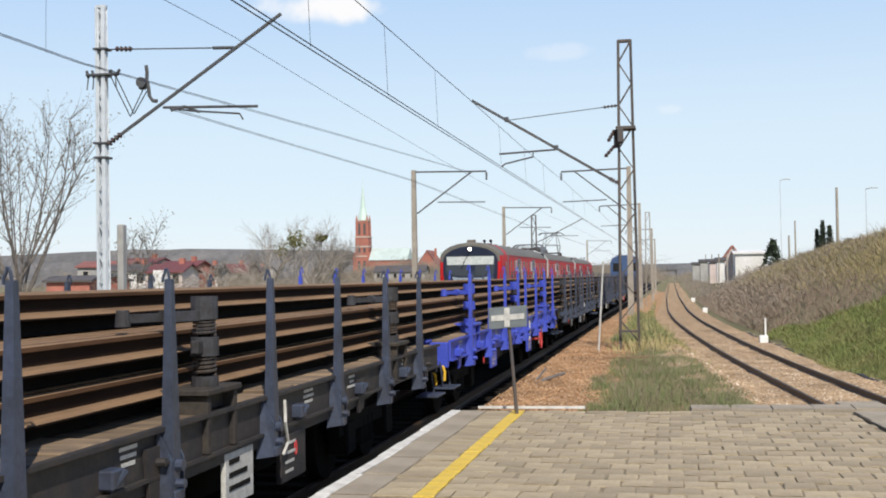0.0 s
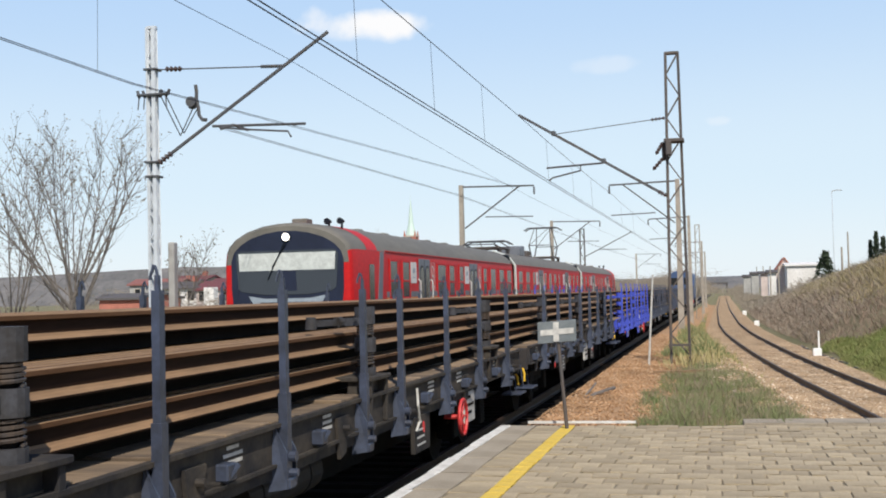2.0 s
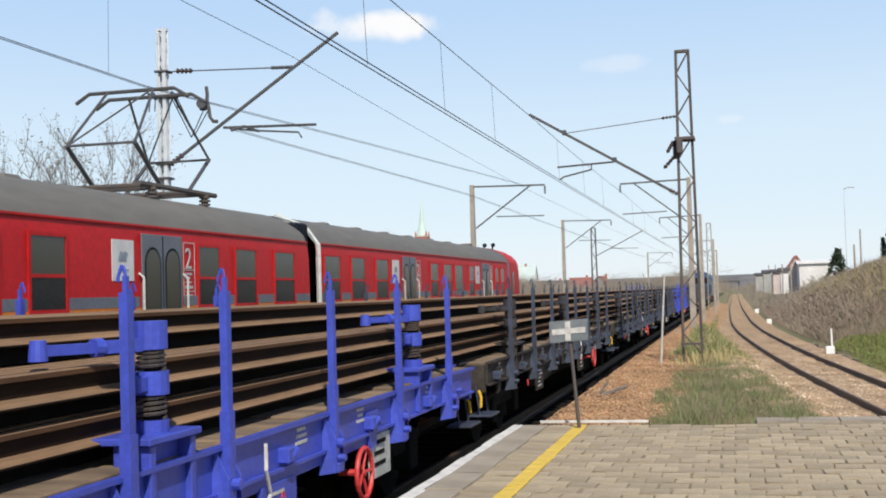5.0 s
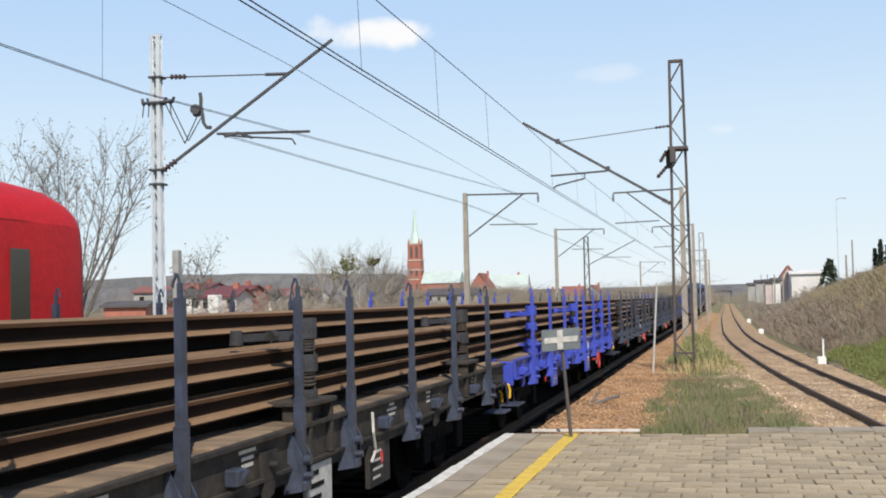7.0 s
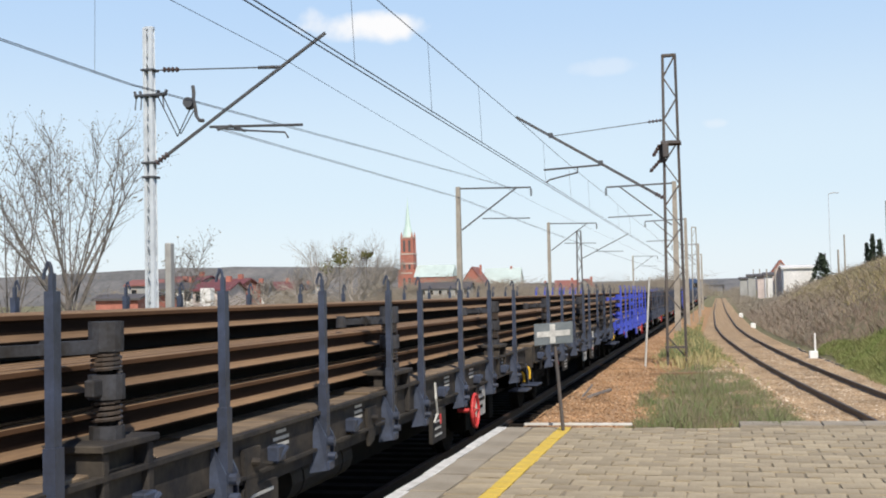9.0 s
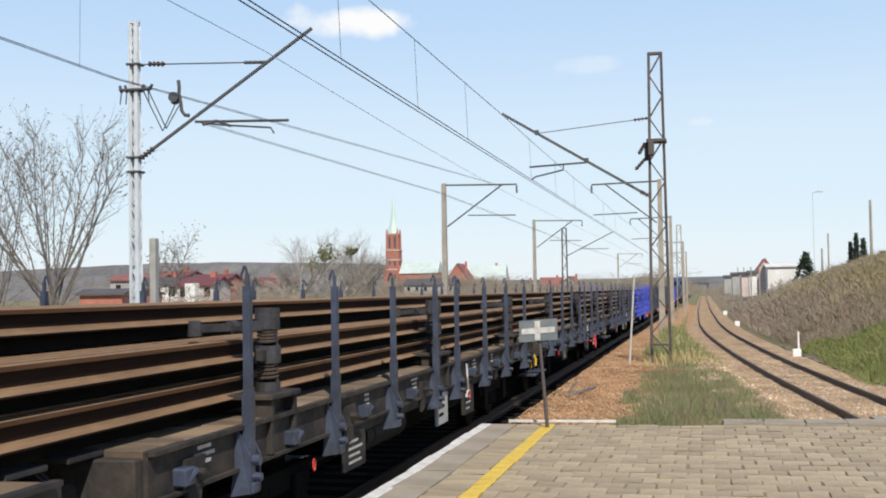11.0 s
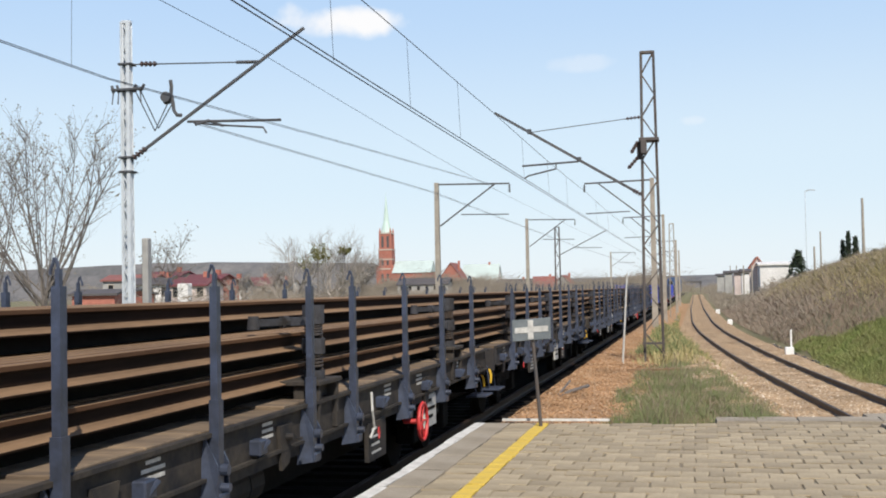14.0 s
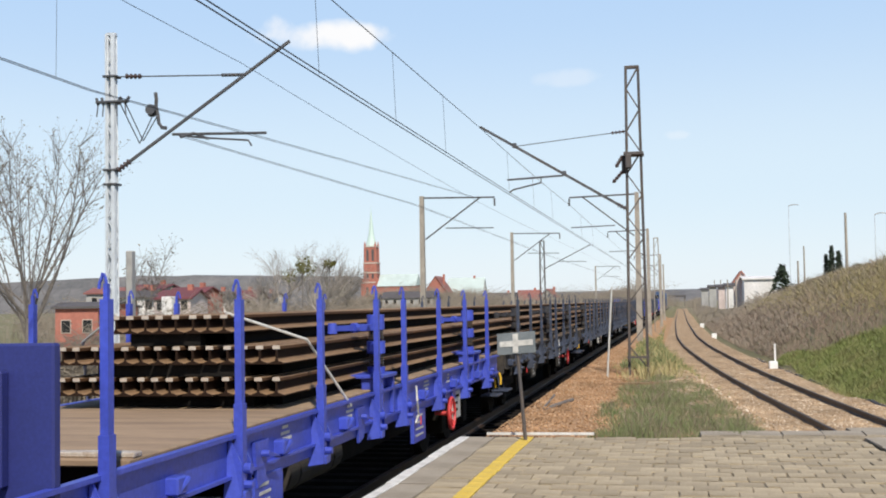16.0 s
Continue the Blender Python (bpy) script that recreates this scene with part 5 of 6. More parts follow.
tube(bm, [(-1.75, 0, 4.86), (-3.15, 0, 4.80)], 0.024, 6)
tube(bm, [(-2.3, 0, 4.83), (-2.3, 0, 4.70), (-3.0, 0, 4.55), (-3.1, 0, 4.48)], 0.02, 6)
part("steady_arm", bm, M["steel_dark"], mast_r)
for k, p in enumerate(((-2.95, 5.65), (-1.72, 4.9))):
    bm = B()
    box(bm, p[0] - 0.05, p[0] + 0.05, -0.06, 0.06, p[1] - 0.05, p[1] + 0.07, 0.01)
    part("clamp", bm, M["steel_dark"], mast_r)
bm = B()
box(bm, -0.24, 0.24, -0.24, 0.24, 5.28, 5.36, 0.01)
box(bm, -0.20, -0.06, -0.3, 0.0, 4.95, 5.3, 0.02)
rod(bm, (-0.25, 0, 5.3), (-0.25, 0, 4.85), 0.05, n=8)
part("switch_box", bm, M["mast_old"], mast_r, "rusty switch gear")
insulator(mast_r, (-0.28, 0, 5.28), (-0.42, -0.35, 4.98), 0.05)
insulator(mast_r, (-0.28, 0, 4.9), (-0.5, -0.4, 4.6), 0.05)
bm = B()
bar(bm, (-0.26, -0.26, 0.35), (0.26, -0.26, 0.35), 0.07, 0.05)
part("step_bar", bm, M["mast_old"], mast_r)

mast_l = lattice_mast("lattice_mast", "galvanised steel lattice mast carrying a cantilever and tension wheel", -11.6, 22.9, -0.9, 7.5, 0.21, 0.15, M["mast_new"], 0.32, 0.6, 0.04)
for i, w in ((-0.085, 0.02), (0.065, 0.042)):
    bm = B()
    box(bm, i - w, i + w, -0.115, -0.1, -0.8, 7.5, 0.005)
    part("flange", bm, M["mast_new"], mast_l)
bm = B()
bar(bm, (0.32, 0, 4.75), (3.92, 0, 7.13), 0.055, 0.055)
part("cantilever", bm, M["steel_dark"], mast_l)
insulator(mast_l, (0.12, 0, 4.62), (0.42, 0, 4.82), 0.07)
bm = B()
rod(bm, (0.1, 0, 6.60), (2.95, 0, 6.49), 0.014, n=6)
rod(bm, (2.45, 0, 6.51), (2.95, 0, 6.49), 0.035, n=8)
part("tie_rod", bm, M["steel_dark"], mast_l)
insulator(mast_l, (0.3, 0, 6.6), (0.68, 0, 6.58), 0.06)
bm = B()
tube(bm, [(1.35, 0, 5.33), (3.4, 0, 5.27)], 0.028, 6)
tube(bm, [(1.4, 0, 5.33), (2.0, -0.1, 5.22), (3.05, -0.1, 5.12), (3.12, -0.1, 5.0)], 0.02, 6)
tube(bm, [(1.7, -0.4, 5.2), (1.9, -0.2, 5.3), (2.1, 0.1, 5.22)], 0.03, 6)
part("steady_arm", bm, M["steel_dark"], mast_l)
for z in (4.33, 6.05, 4.63, 6.6):
    bm = B()
    box(bm, -0.15, 0.15, -0.14, 0.14, z - 0.022, z + 0.022, 0.008)
    part("bracket", bm, M["steel_dark"], mast_l)
bm = B()
for d in (-0.26, -0.14, 0.16, 0.34):
    rod(bm, (d, -0.1, 6.0), (d + (0.10 if d > 0 else -0.04), -0.1, 6.15), 0.032, n=6)
    rod(bm, (d * 1.1, -0.12, 5.75), (d, -0.1, 6.05), 0.014, n=5)
box(bm, -0.30, 0.42, -0.16, -0.06, 6.03, 6.08, 0.01)
part("tension_gear", bm, M["steel_dark"], mast_l)
bm = B()
tube(bm, [(0.98, 0, 6.22), (1.0, 0, 6.08), (0.99, 0, 5.92), (1.03, 0, 5.76), (1.05, 0, 5.58), (1.12, 0, 5.48), (1.22, 0, 5.47)], 0.04, 6)
box(bm, 0.82, 0.98, -0.06, 0.06, 5.72, 5.92, 0.03)
rod(bm, (0.9, -0.1, 5.86), (0.9, 0.1, 5.86), 0.11, n=12)
part("tension_wheel", bm, M["steel_dark"], mast_l)
bm = B()
for a, b in (((0.2, 0, 6.0), (0.62, 0, 5.17)), ((0.32, 0, 6.0), (0.7, 0, 5.22)), ((0.62, 0, 5.17), (0.92, 0, 5.75)), ((0.7, 0, 5.22), (1.0, 0, 5.7))):
    rod(bm, a, b, 0.012, n=5)
part("tension_cable", bm, M["wire"], mast_l)
bm = B()
box(bm, 0.14, 0.28, 0.3, 0.5, -0.9, 2.95, 0.02)
part("weight_post", bm, M["render_grey"], mast_l, "weathered concrete post behind the mast")


def pole_mast(x, y, top, s, tall=0.0, reach=0.0, label="slim concrete catenary pole with a braced steel bracket"):
    """Concrete pole with a horizontal bracket towards the track on side s."""
    m = thing("catenary_pole", label, "catenary mast", "masts along the railway", at=(x, y, 0))
    bm = B()
    q = [[bm.verts.new((i * w / 2, j * w / 2, z)) for i, j in ((-1, -1), (1, -1), (1, 1), (-1, 1))] for w, z in ((0.29, -3.0 if s > 0 else -1.2), (0.19, top + tall))]
    for k in range(4):
        bm.faces.new((q[0][k], q[0][(k + 1) % 4], q[1][(k + 1) % 4], q[1][k]))
    bm.faces.new(q[1])
    part("pole", bm, M["mast_concrete"], m)
    reach = reach or (3.4 if s > 0 else 2.75)
    bm = B()
    bar(bm, (0, 0, top - 0.08), (s * reach, 0, top - 0.15), 0.07, 0.07)
    part("bracket_arm", bm, M["steel_dark"], m)
    bm = B()
    bar(bm, (s * 0.15, 0, top - 2.0), (s * reach * 0.8, 0, top - 0.15), 0.06, 0.06)
    part("strut", bm, M["steel_dark"], m)
    bm = B()
    tube(bm, [(s * reach * 0.33, 0, top - 1.5), (s * reach * 0.98, 0, top - 1.55)], 0.025, 6)
    part("steady_arm", bm, M["steel_dark"], m)
    insulator(m, (s * reach, 0, top - 0.2), (s * reach, 0, top - 0.55), 0.06)
    return m


for y in (53.4, 83.3, 168.0):
    pole_mast(-11.6, y, 6.7, 1)
for x, y in ((-1.84, 55.0), (-2.1, 83.3), (-2.0, 130.0), (-2.2, 168.0)):
    pole_mast(x, y, 6.7, -1, reach=3.1 if y < 60 else 2.75)
far_l = lattice_mast("lattice_mast", "distant dark lattice mast", -11.6, 102.0, -2.5, 7.0, 0.5, 0.35, M["mast_old"], 0.9)
bm = B()
bar(bm, (0.2, 0, 4.6), (4.2, 0, 6.6), 0.07, 0.07)
bar(bm, (1.4, 0, 5.2), (3.8, 0, 5.15), 0.05, 0.05)
part("cantilever", bm, M["steel_dark"], far_l)
far_r = lattice_mast("lattice_mast", "distant pale lattice mast", -1.9, 102.0, -1.2, 7.0, 0.5, 0.35, M["mast_concrete"], 0.9)


def line_wire(name, label, pts, r, parent=None, sag=0.0, n=10):
    cu = bpy.data.curves.new(name, "CURVE")
    cu.dimensions, cu.bevel_depth, cu.bevel_resolution, cu.use_fill_caps = "3D", r, 1, True
    out = []
    for a, b in zip(pts, pts[1:]):
        a, b = Vector(a), Vector(b)
        for k in range(n):
            f = k / n
            p = a.lerp(b, f)
            p.z -= sag * 4 * f * (1 - f)
            out.append(p)
    out.append(Vector(pts[-1]))
    sp = cu.splines.new("POLY")
    sp.points.add(len(out) - 1)
    for q, p in zip(sp.points, out):
        q.co = (*p, 1)
    tmp = bpy.data.objects.new(name, cu)
    scene.collection.objects.link(tmp)
    me = bpy.data.meshes.new_from_object(tmp.evaluated_get(bpy.context.evaluated_depsgraph_get()))
    bpy.data.objects.remove(tmp)
    me.materials.clear()
    me.materials.append(M["wire"])
    return tagged(new(name, me), label, "overhead wire", "overhead wires")


F_SUP = [-30.0, 29.4, 55.0, 83.3, 130.0, 168.0, 260.0, 400.0]
E_SUP = [-30.0, 22.9, 53.4, 83.3, 102.0, 168.0, 260.0, 400.0]
for d in (-0.05, 0.05):
    line_wire("contact_wire", "thin dark contact wire over the freight track", [(-4.83 + d, y, 4.98 if y < 20 else 4.92) for y in F_SUP], 0.009)
    line_wire("contact_wire", "thin dark contact wire rising past the passenger track's mast", [(-8.75 + d * 0.6, -30, 5.04), (-8.75 + d * 0.6, 16.6, 5.07), (-8.75 + d, 23.7, 5.35), (-8.8 + d, 30.3, 5.62), (-8.9 + d, 53.4, 6.5)], 0.006)
    line_wire("contact_wire", "thin dark contact wire over the passenger track", [(-10.06 + d, 22.9, 5.29), (-9.0 + d, 40.6, 5.20), (-8.95 + d, 53.4, 5.12)] + [(-8.9 + d, y, 4.95) for y in E_SUP[3:]], 0.0065)
line_wire("messenger_wire", "thin carrying wire over the freight track", [(-4.83, y, 6.35 if y < 0 else 6.13) for y in F_SUP], 0.008, sag=0.06)
line_wire("messenger_wire", "thin carrying wire over the passenger track", [(-8.7 if y < 40 else -8.85, y, 6.72 if y < 40 else 6.3) for y in E_SUP], 0.006, sag=0.06)
def carry_z(y):
    """Height of the freight line's carrying wire."""
    k = max(i for i, q in enumerate(F_SUP) if q <= y)
    f = (y - F_SUP[k]) / (F_SUP[k + 1] - F_SUP[k])
    za = 6.35 if F_SUP[k] < 0 else 6.13
    return za + (6.13 - za) * f - 0.24 * f * (1 - f)


for y in (4, 8.2, 11.3, 15.5, 20, 24.5, 34, 40, 46, 60, 68):
    line_wire("dropper", "thin hanging dropper wire", [(-4.78, y, 4.90), (-4.83, y, carry_z(y))], 0.004, n=1)
for y in (7, 11.5, 15.5):
    line_wire("dropper", "thin hanging dropper wire", [(-8.72, y, 5.03), (-8.70, y, 6.70)], 0.003, n=1)

# ---------- small things by the platform ----------
sign = thing("cross_sign", "dark grey board with a white cross on a thin post", "sign", at=(-1.94, 14.84, 0))
bm = B()
rod(bm, (0, 0, -0.05), (-0.085, 0, 1.12), 0.024, 0.022, n=8)
part("post", bm, M["mast_old"], sign, "thin rusty post")
bm = B()
box(bm, -0.335, 0.15, -0.045, -0.025, 1.075, 1.345, 0.004)
for v in bm.verts:
    v.co.z += (v.co.x + 0.1) * 0.07
plate = part("board", bm, M["sign_dark"], sign)
bm = B()
box(bm, -0.30, 0.12, -0.052, -0.046, 1.175, 1.245)
box(bm, -0.135, -0.065, -0.0535, -0.0525, 1.09, 1.33)
for v in bm.verts:
    v.co.z += (v.co.x + 0.1) * 0.07
part("cross", bm, M["label_white"], plate, "white cross")
bm = B()
bar(bm, (-2.5, 15.26, 0.03), (-1.12, 15.30, 0.03), 0.035, 0.03)
solid("kerb_bar", bm, M["white_paint"], "pale metal bar lying along the platform end", "bar")
pole = B()
rod(pole, (-1.8, 29.0, -0.5), (-1.62, 29.0, 2.06), 0.027, 0.022, n=8)
solid("leaning_pole", pole, M["label_white"], "thin pale leaning pole in the gravel bank", "pole")
rock = B()
for dx, dy, r in ((0, 0, 0.16), (0.2, 0.05, 0.13), (0.36, -0.02, 0.10)):
    bmesh.ops.create_icosphere(rock, subdivisions=2, radius=r, matrix=Matrix.Translation((-1.62 + dx, 20.2 + dy, -0.26)) @ Matrix.Diagonal((1.2, 0.9, 0.6, 1)))
for v in rock.verts:
    v.co += Vector([random.uniform(-0.02, 0.02) for _ in range(3)])
solid("concrete_lump", rock, M["concrete"], "broken pale concrete lump in the grass", "rubble")


def marker(x, y, h, w):
    z = ground_z(x, y) + 0.05
    m = thing("track_marker", "white painted marker block with a thin post beside the track", "marker post", "white markers", at=(x, y, z))
    bm = B()
    box(bm, -w / 2, w / 2, -w / 2, w / 2, -0.2, w, 0.02)
    part("block", bm, M["clean_white"], m)
    if h:
        bm = B()
        box(bm, 0.06, 0.13, 0.2, 0.27, -0.2, h, 0.01)
        part("post", bm, M["clean_white"], m)


marker(3.72, 51.0, 1.05, 0.34)
marker(2.45, 92.0, 0, 0.36)
marker(2.2, 128.0, 0, 0.4)


# ---------- grass and brush ----------
def blades(name, spots, h0, h1, width, material, label, lean=0.35, category="grass"):
    """Many narrow pointed blades standing on the ground."""
    vs, fs = [], []
    for x, y, k in spots:
        z = ground_z(x, y) + 0.03
        h = random.uniform(h0, h1) * k * (0.65 + 0.9 * abs(noise.noise((x * 0.9, y * 0.35, 21))) * 1.6)
        a = random.uniform(0, math.pi)
        w = width * random.uniform(0.6, 1.3)
        dx, dy = math.cos(a) * w, math.sin(a) * w
        lx, ly = random.gauss(0, lean) * h, random.gauss(0, lean) * h
        i = len(vs)
        vs += [(x - dx, y - dy, z - 0.05), (x + dx, y + dy, z - 0.05), (x + lx * 0.4 + dx * 0.6, y + ly * 0.4 + dy * 0.6, z + h * 0.55), (x + lx * 0.4 - dx * 0.6, y + ly * 0.4 - dy * 0.6, z + h * 0.55), (x + lx, y + ly, z + h)]
        fs += [(i, i + 1, i + 2, i + 3), (i + 3, i + 2, i + 4)]
    me = bpy.data.meshes.new(name)
    me.from_pydata(vs, [], fs)
    me.materials.append(material)
    return tagged(new(name, me), label, category, kind="stuff")


def scatter(n, x0, x1, y0, y1, keep):
    out = []
    while len(out) < n:
        x, y = random.uniform(x0, x1), random.uniform(y0, y1)
        k = keep(x, y)
        if k > random.random() * 0.999:
            out.append((x, y, 0.45 + 0.55 * k))
    return out


def patch(x, y):
    e = noise.noise((x * 1.2, y * 0.5, 9)) * 0.35
    return smooth(-1.35, -0.95, x + e) * (1 - smooth(0.95, 1.4, x + e + (y - 15) * 0.07)) * (1 - 0.8 * smooth(18, 34, y)) * (0.5 + 0.5 * smooth(-0.25, 0.2, noise.noise((x * 1.7, y * 0.9, 4))))


blades("grass_tuft", scatter(30000, -2.0, 1.8, 15.35, 60, patch), 0.07, 0.25, 0.006, M["grass_dark"], "rough green grass between the tracks")
blades("grass_tuft", scatter(5500, -2.0, 1.7, 15.35, 34, patch), 0.10, 0.32, 0.0045, M["dry"], "dry stalks in the grass", category="dry grass")


def far_strip(x, y):
    return smooth(-1.9, -1.2, x) * (1 - smooth(side_x(y) - 2.2, side_x(y) - 1.7, x)) * (0.4 + 0.6 * smooth(-0.3, 0.2, noise.noise((x * 0.9, y * 0.2, 6))))


blades("strip_grass", scatter(9000, -2.0, 1.0, 32, 140, far_strip), 0.10, 0.34, 0.022, M["grass_dark"], "thin grass along the strip between the tracks")
blades("strip_grass", scatter(4000, -2.0, 1.0, 28, 140, far_strip), 0.12, 0.4, 0.018, M["dry_pale"], "dry stalks along the strip between the tracks", category="dry grass")


def bank_run(x, y):
    return (x - side_x(y) - 2.2) / 7.2


def green_part(x, y):
    r = bank_run(x, y) + 0.12 * noise.noise((x * 0.5, y * 0.15, 2))
    return (1.0 if 0.0 < r < 0.98 - 0.029 * max(0, y - 24) else 0.0)


def brown_part(x, y):
    r = bank_run(x, y)
    return (1.0 if 0.03 < r < 1.25 else 0.0) * (1 - 0.92 * green_part(x, y)) * (1 - 0.6 * smooth(90, 220, y))


blades("bank_grass", scatter(60000, 4, 13, 24, 66, green_part), 0.06, 0.20, 0.012, M["grass"], "fresh green grass low on the embankment", 0.8)
def pale_part(x, y):
    r = bank_run(x, y) + 0.2 * noise.noise((x * 0.3, y * 0.1, 8))
    return brown_part(x, y) * smooth(0.35, 0.7, r)


blades("bank_grass", scatter(60000, 2, 16, 24, 130, pale_part), 0.12, 0.38, 0.013, M["dry_pale"], "pale yellow dry grass high on the embankment", 0.9, "dry grass")
blades("bank_brush", scatter(52000, 2, 16, 24, 130, brown_part), 0.12, 0.42, 0.011, M["dry"], "dry brown brush over the embankment", 1.0, "dry brush")
blades("bank_brush", scatter(20000, 2, 16, 60, 240, brown_part), 0.2, 0.6, 0.022, M["haze_wood"], "dry brown scrub on the far embankment", 0.9, "dry brush")


def stones(name, spots, r0, r1, material, label):
    """Loose angular stones lying on the ground."""
    base = [(1, 0, 0), (-1, 0, 0), (0, 1, 0), (0, -1, 0), (0, 0, 1), (0, 0, -1)]
    tri = [(0, 2, 4), (2, 1, 4), (1, 3, 4), (3, 0, 4), (2, 0, 5), (1, 2, 5), (3, 1, 5), (0, 3, 5)]
    vs, fs = [], []
    for x, y, _ in spots:
        r = random.uniform(r0, r1)
        z = ground_z(x, y) + 0.085
        i = len(vs)
        a = random.uniform(0, 6.3)
        for px, py, pz in base:
            k = r * random.uniform(0.6, 1.3)
            vs.append((x + k * (px * math.cos(a) - py * math.sin(a)), y + k * (px * math.sin(a) + py * math.cos(a)), z + k * pz * 0.8))
        fs += [(i + p, i + q, i + s) for p, q, s in tri]
    me = bpy.data.meshes.new(name)
    me.from_pydata(vs, [], fs)
    me.materials.append(material)
    return tagged(new(name, me), label, "stones", kind="stuff")


M["stone_bits"] = stony("stone_bits", ((0.28, 0.165, 0.085), (0.42, 0.255, 0.14), (0.36, 0.215, 0.115), (0.52, 0.37, 0.24)), 0.03, 0.3, True)
M["stone_pale"] = stony("stone_pale", ((0.15, 0.10, 0.06), (0.44, 0.31, 0.19), (0.34, 0.24, 0.145), (0.74, 0.64, 0.52)), 0.03, 0.3, True)
stones("bank_stones", scatter(10000, -2.8, -0.9, 15.3, 48, lambda x, y: 1 - 0.7 * smooth(22, 48, y)), 0.008, 0.028, M["stone_bits"], "loose rust-brown stones on the gravel bank")
stones("ballast_stones", scatter(26000, -1, 7, 15.5, 60, lambda x, y: (1 - 0.7 * smooth(28, 60, y)) if -4.2 < x - side_x(y) < 2.2 else 0.0), 0.010, 0.036, M["stone_pale"], "loose light ballast stones about the single track")

# low dark blocks at the foot of the green bank, added for a ditch's shadow edge
edging = thing("bank_edging", "low dark blocks at the foot of the bank, added for a ditch's shadow edge", "edging")
k = 26.0
while k < 58:
    bm = B()
    x = side_x(k) + 2.02 + random.uniform(-0.05, 0.05)
    z = ground_z(x, k)
    ln = random.uniform(0.5, 1.0)
    box(bm, -0.07, 0.07, 0, ln - 0.04, -0.15, random.uniform(0.07, 0.13), 0.015)
    ob = part("edging_stone", bm, M["stand_grime"], edging)
    ob.location = (x, k, z)
    ob.rotation_euler = (random.gauss(0, 0.02), random.gauss(0, 0.08), -math.atan((side_x(k + 1) - side_x(k - 1)) / 2) + random.gauss(0, 0.03))
    k += ln
bm = B()
bar(bm, (-1.5, 26.0, -0.08), (-0.3, 25.97, -0.06), 0.14, 0.05)
solid("rusty_plank", bm, M["rust_lit"], "rusty plank lying in the grass at the mast's foot", "plank")

# forked dark tubes added on the bank for a dark irregular mark
bm = B()
tube(bm, [(-2.75, 19.6, -0.42), (-2.45, 20.3, -0.20), (-2.2, 20.7, -0.08), (-1.95, 21.6, -0.05)], 0.03, 6)
tube(bm, [(-2.45, 20.3, -0.20), (-2.3, 20.9, -0.02), (-2.25, 21.3, 0.06)], 0.018, 5)
solid("fallen_branch", bm, M["bark"], "dark forked piece on the gravel bank, added for a dark mark", "branch")

# ---------- trees ----------
def limb_tree(name, label, at, height, spread, paint, twig_paint, seed, levels=5, first=0.3, r0=0.16, tips=0, tip_size=0.1):
    rnd = random.Random(seed)
    t = thing(name, label, "tree", "trees along the railway", at=at)
    bm, tw, crown = B(), B(), B()
    ends = []

    def grow(p, d, length, r, lev):
        q = p
        seg = 3 if lev < 2 else 2
        for k in range(seg):
            d = (d + Vector([rnd.gauss(0, 0.09) for _ in range(3)]) + Vector((0, 0, 0.10))).normalized()
            n = q + d * (length / seg)
            rod(bm if lev < 3 else tw, q, n, r * (1 - 0.22 * k / seg), r * (1 - 0.22 * (k + 1) / seg), n=6 if lev < 2 else (4 if lev < 4 else 3), caps=False)
            q = n
            if lev and k < seg - 1 and lev < levels:
                side(q, d, length * 0.66, r * 0.50, lev + 1)
        if lev >= levels:
            ends.append(q)
            return
        for _ in range(3 if lev < 2 else 2):
            side(q, d, length * rnd.uniform(0.62, 0.84), r * 0.56, lev + 1)

    def side(q, d, length, r, lev):
        o = d.orthogonal().normalized()
        o.rotate(Matrix.Rotation(rnd.uniform(0, 2 * math.pi), 3, d))
        nd = (d + o * rnd.uniform(0.35, 0.85) * spread).normalized()
        grow(q, nd, length, r, lev)

    grow(Vector((0, 0, 0)), Vector((rnd.gauss(0, 0.04), rnd.gauss(0, 0.04), 1)).normalized(), height * first, r0, 0)
    top = max((v.co.z for v in tw.verts), default=1)
    k = height / top
    for mesh in (bm, tw):
        for v in mesh.verts:
            v.co *= k
    part("trunk", bm, paint, t)
    part("crown", tw, twig_paint, t)
    if tips:
        for e in ends:
            for _ in range(tips):
                c = e * k + Vector([rnd.gauss(0, 0.12) for _ in range(3)])
                vs = [crown.verts.new(c + Vector([rnd.gauss(0, tip_size) for _ in range(3)])) for _ in range(3)]
                crown.faces.new(vs)
        part("foliage", crown, M["bud"], t)
    return t


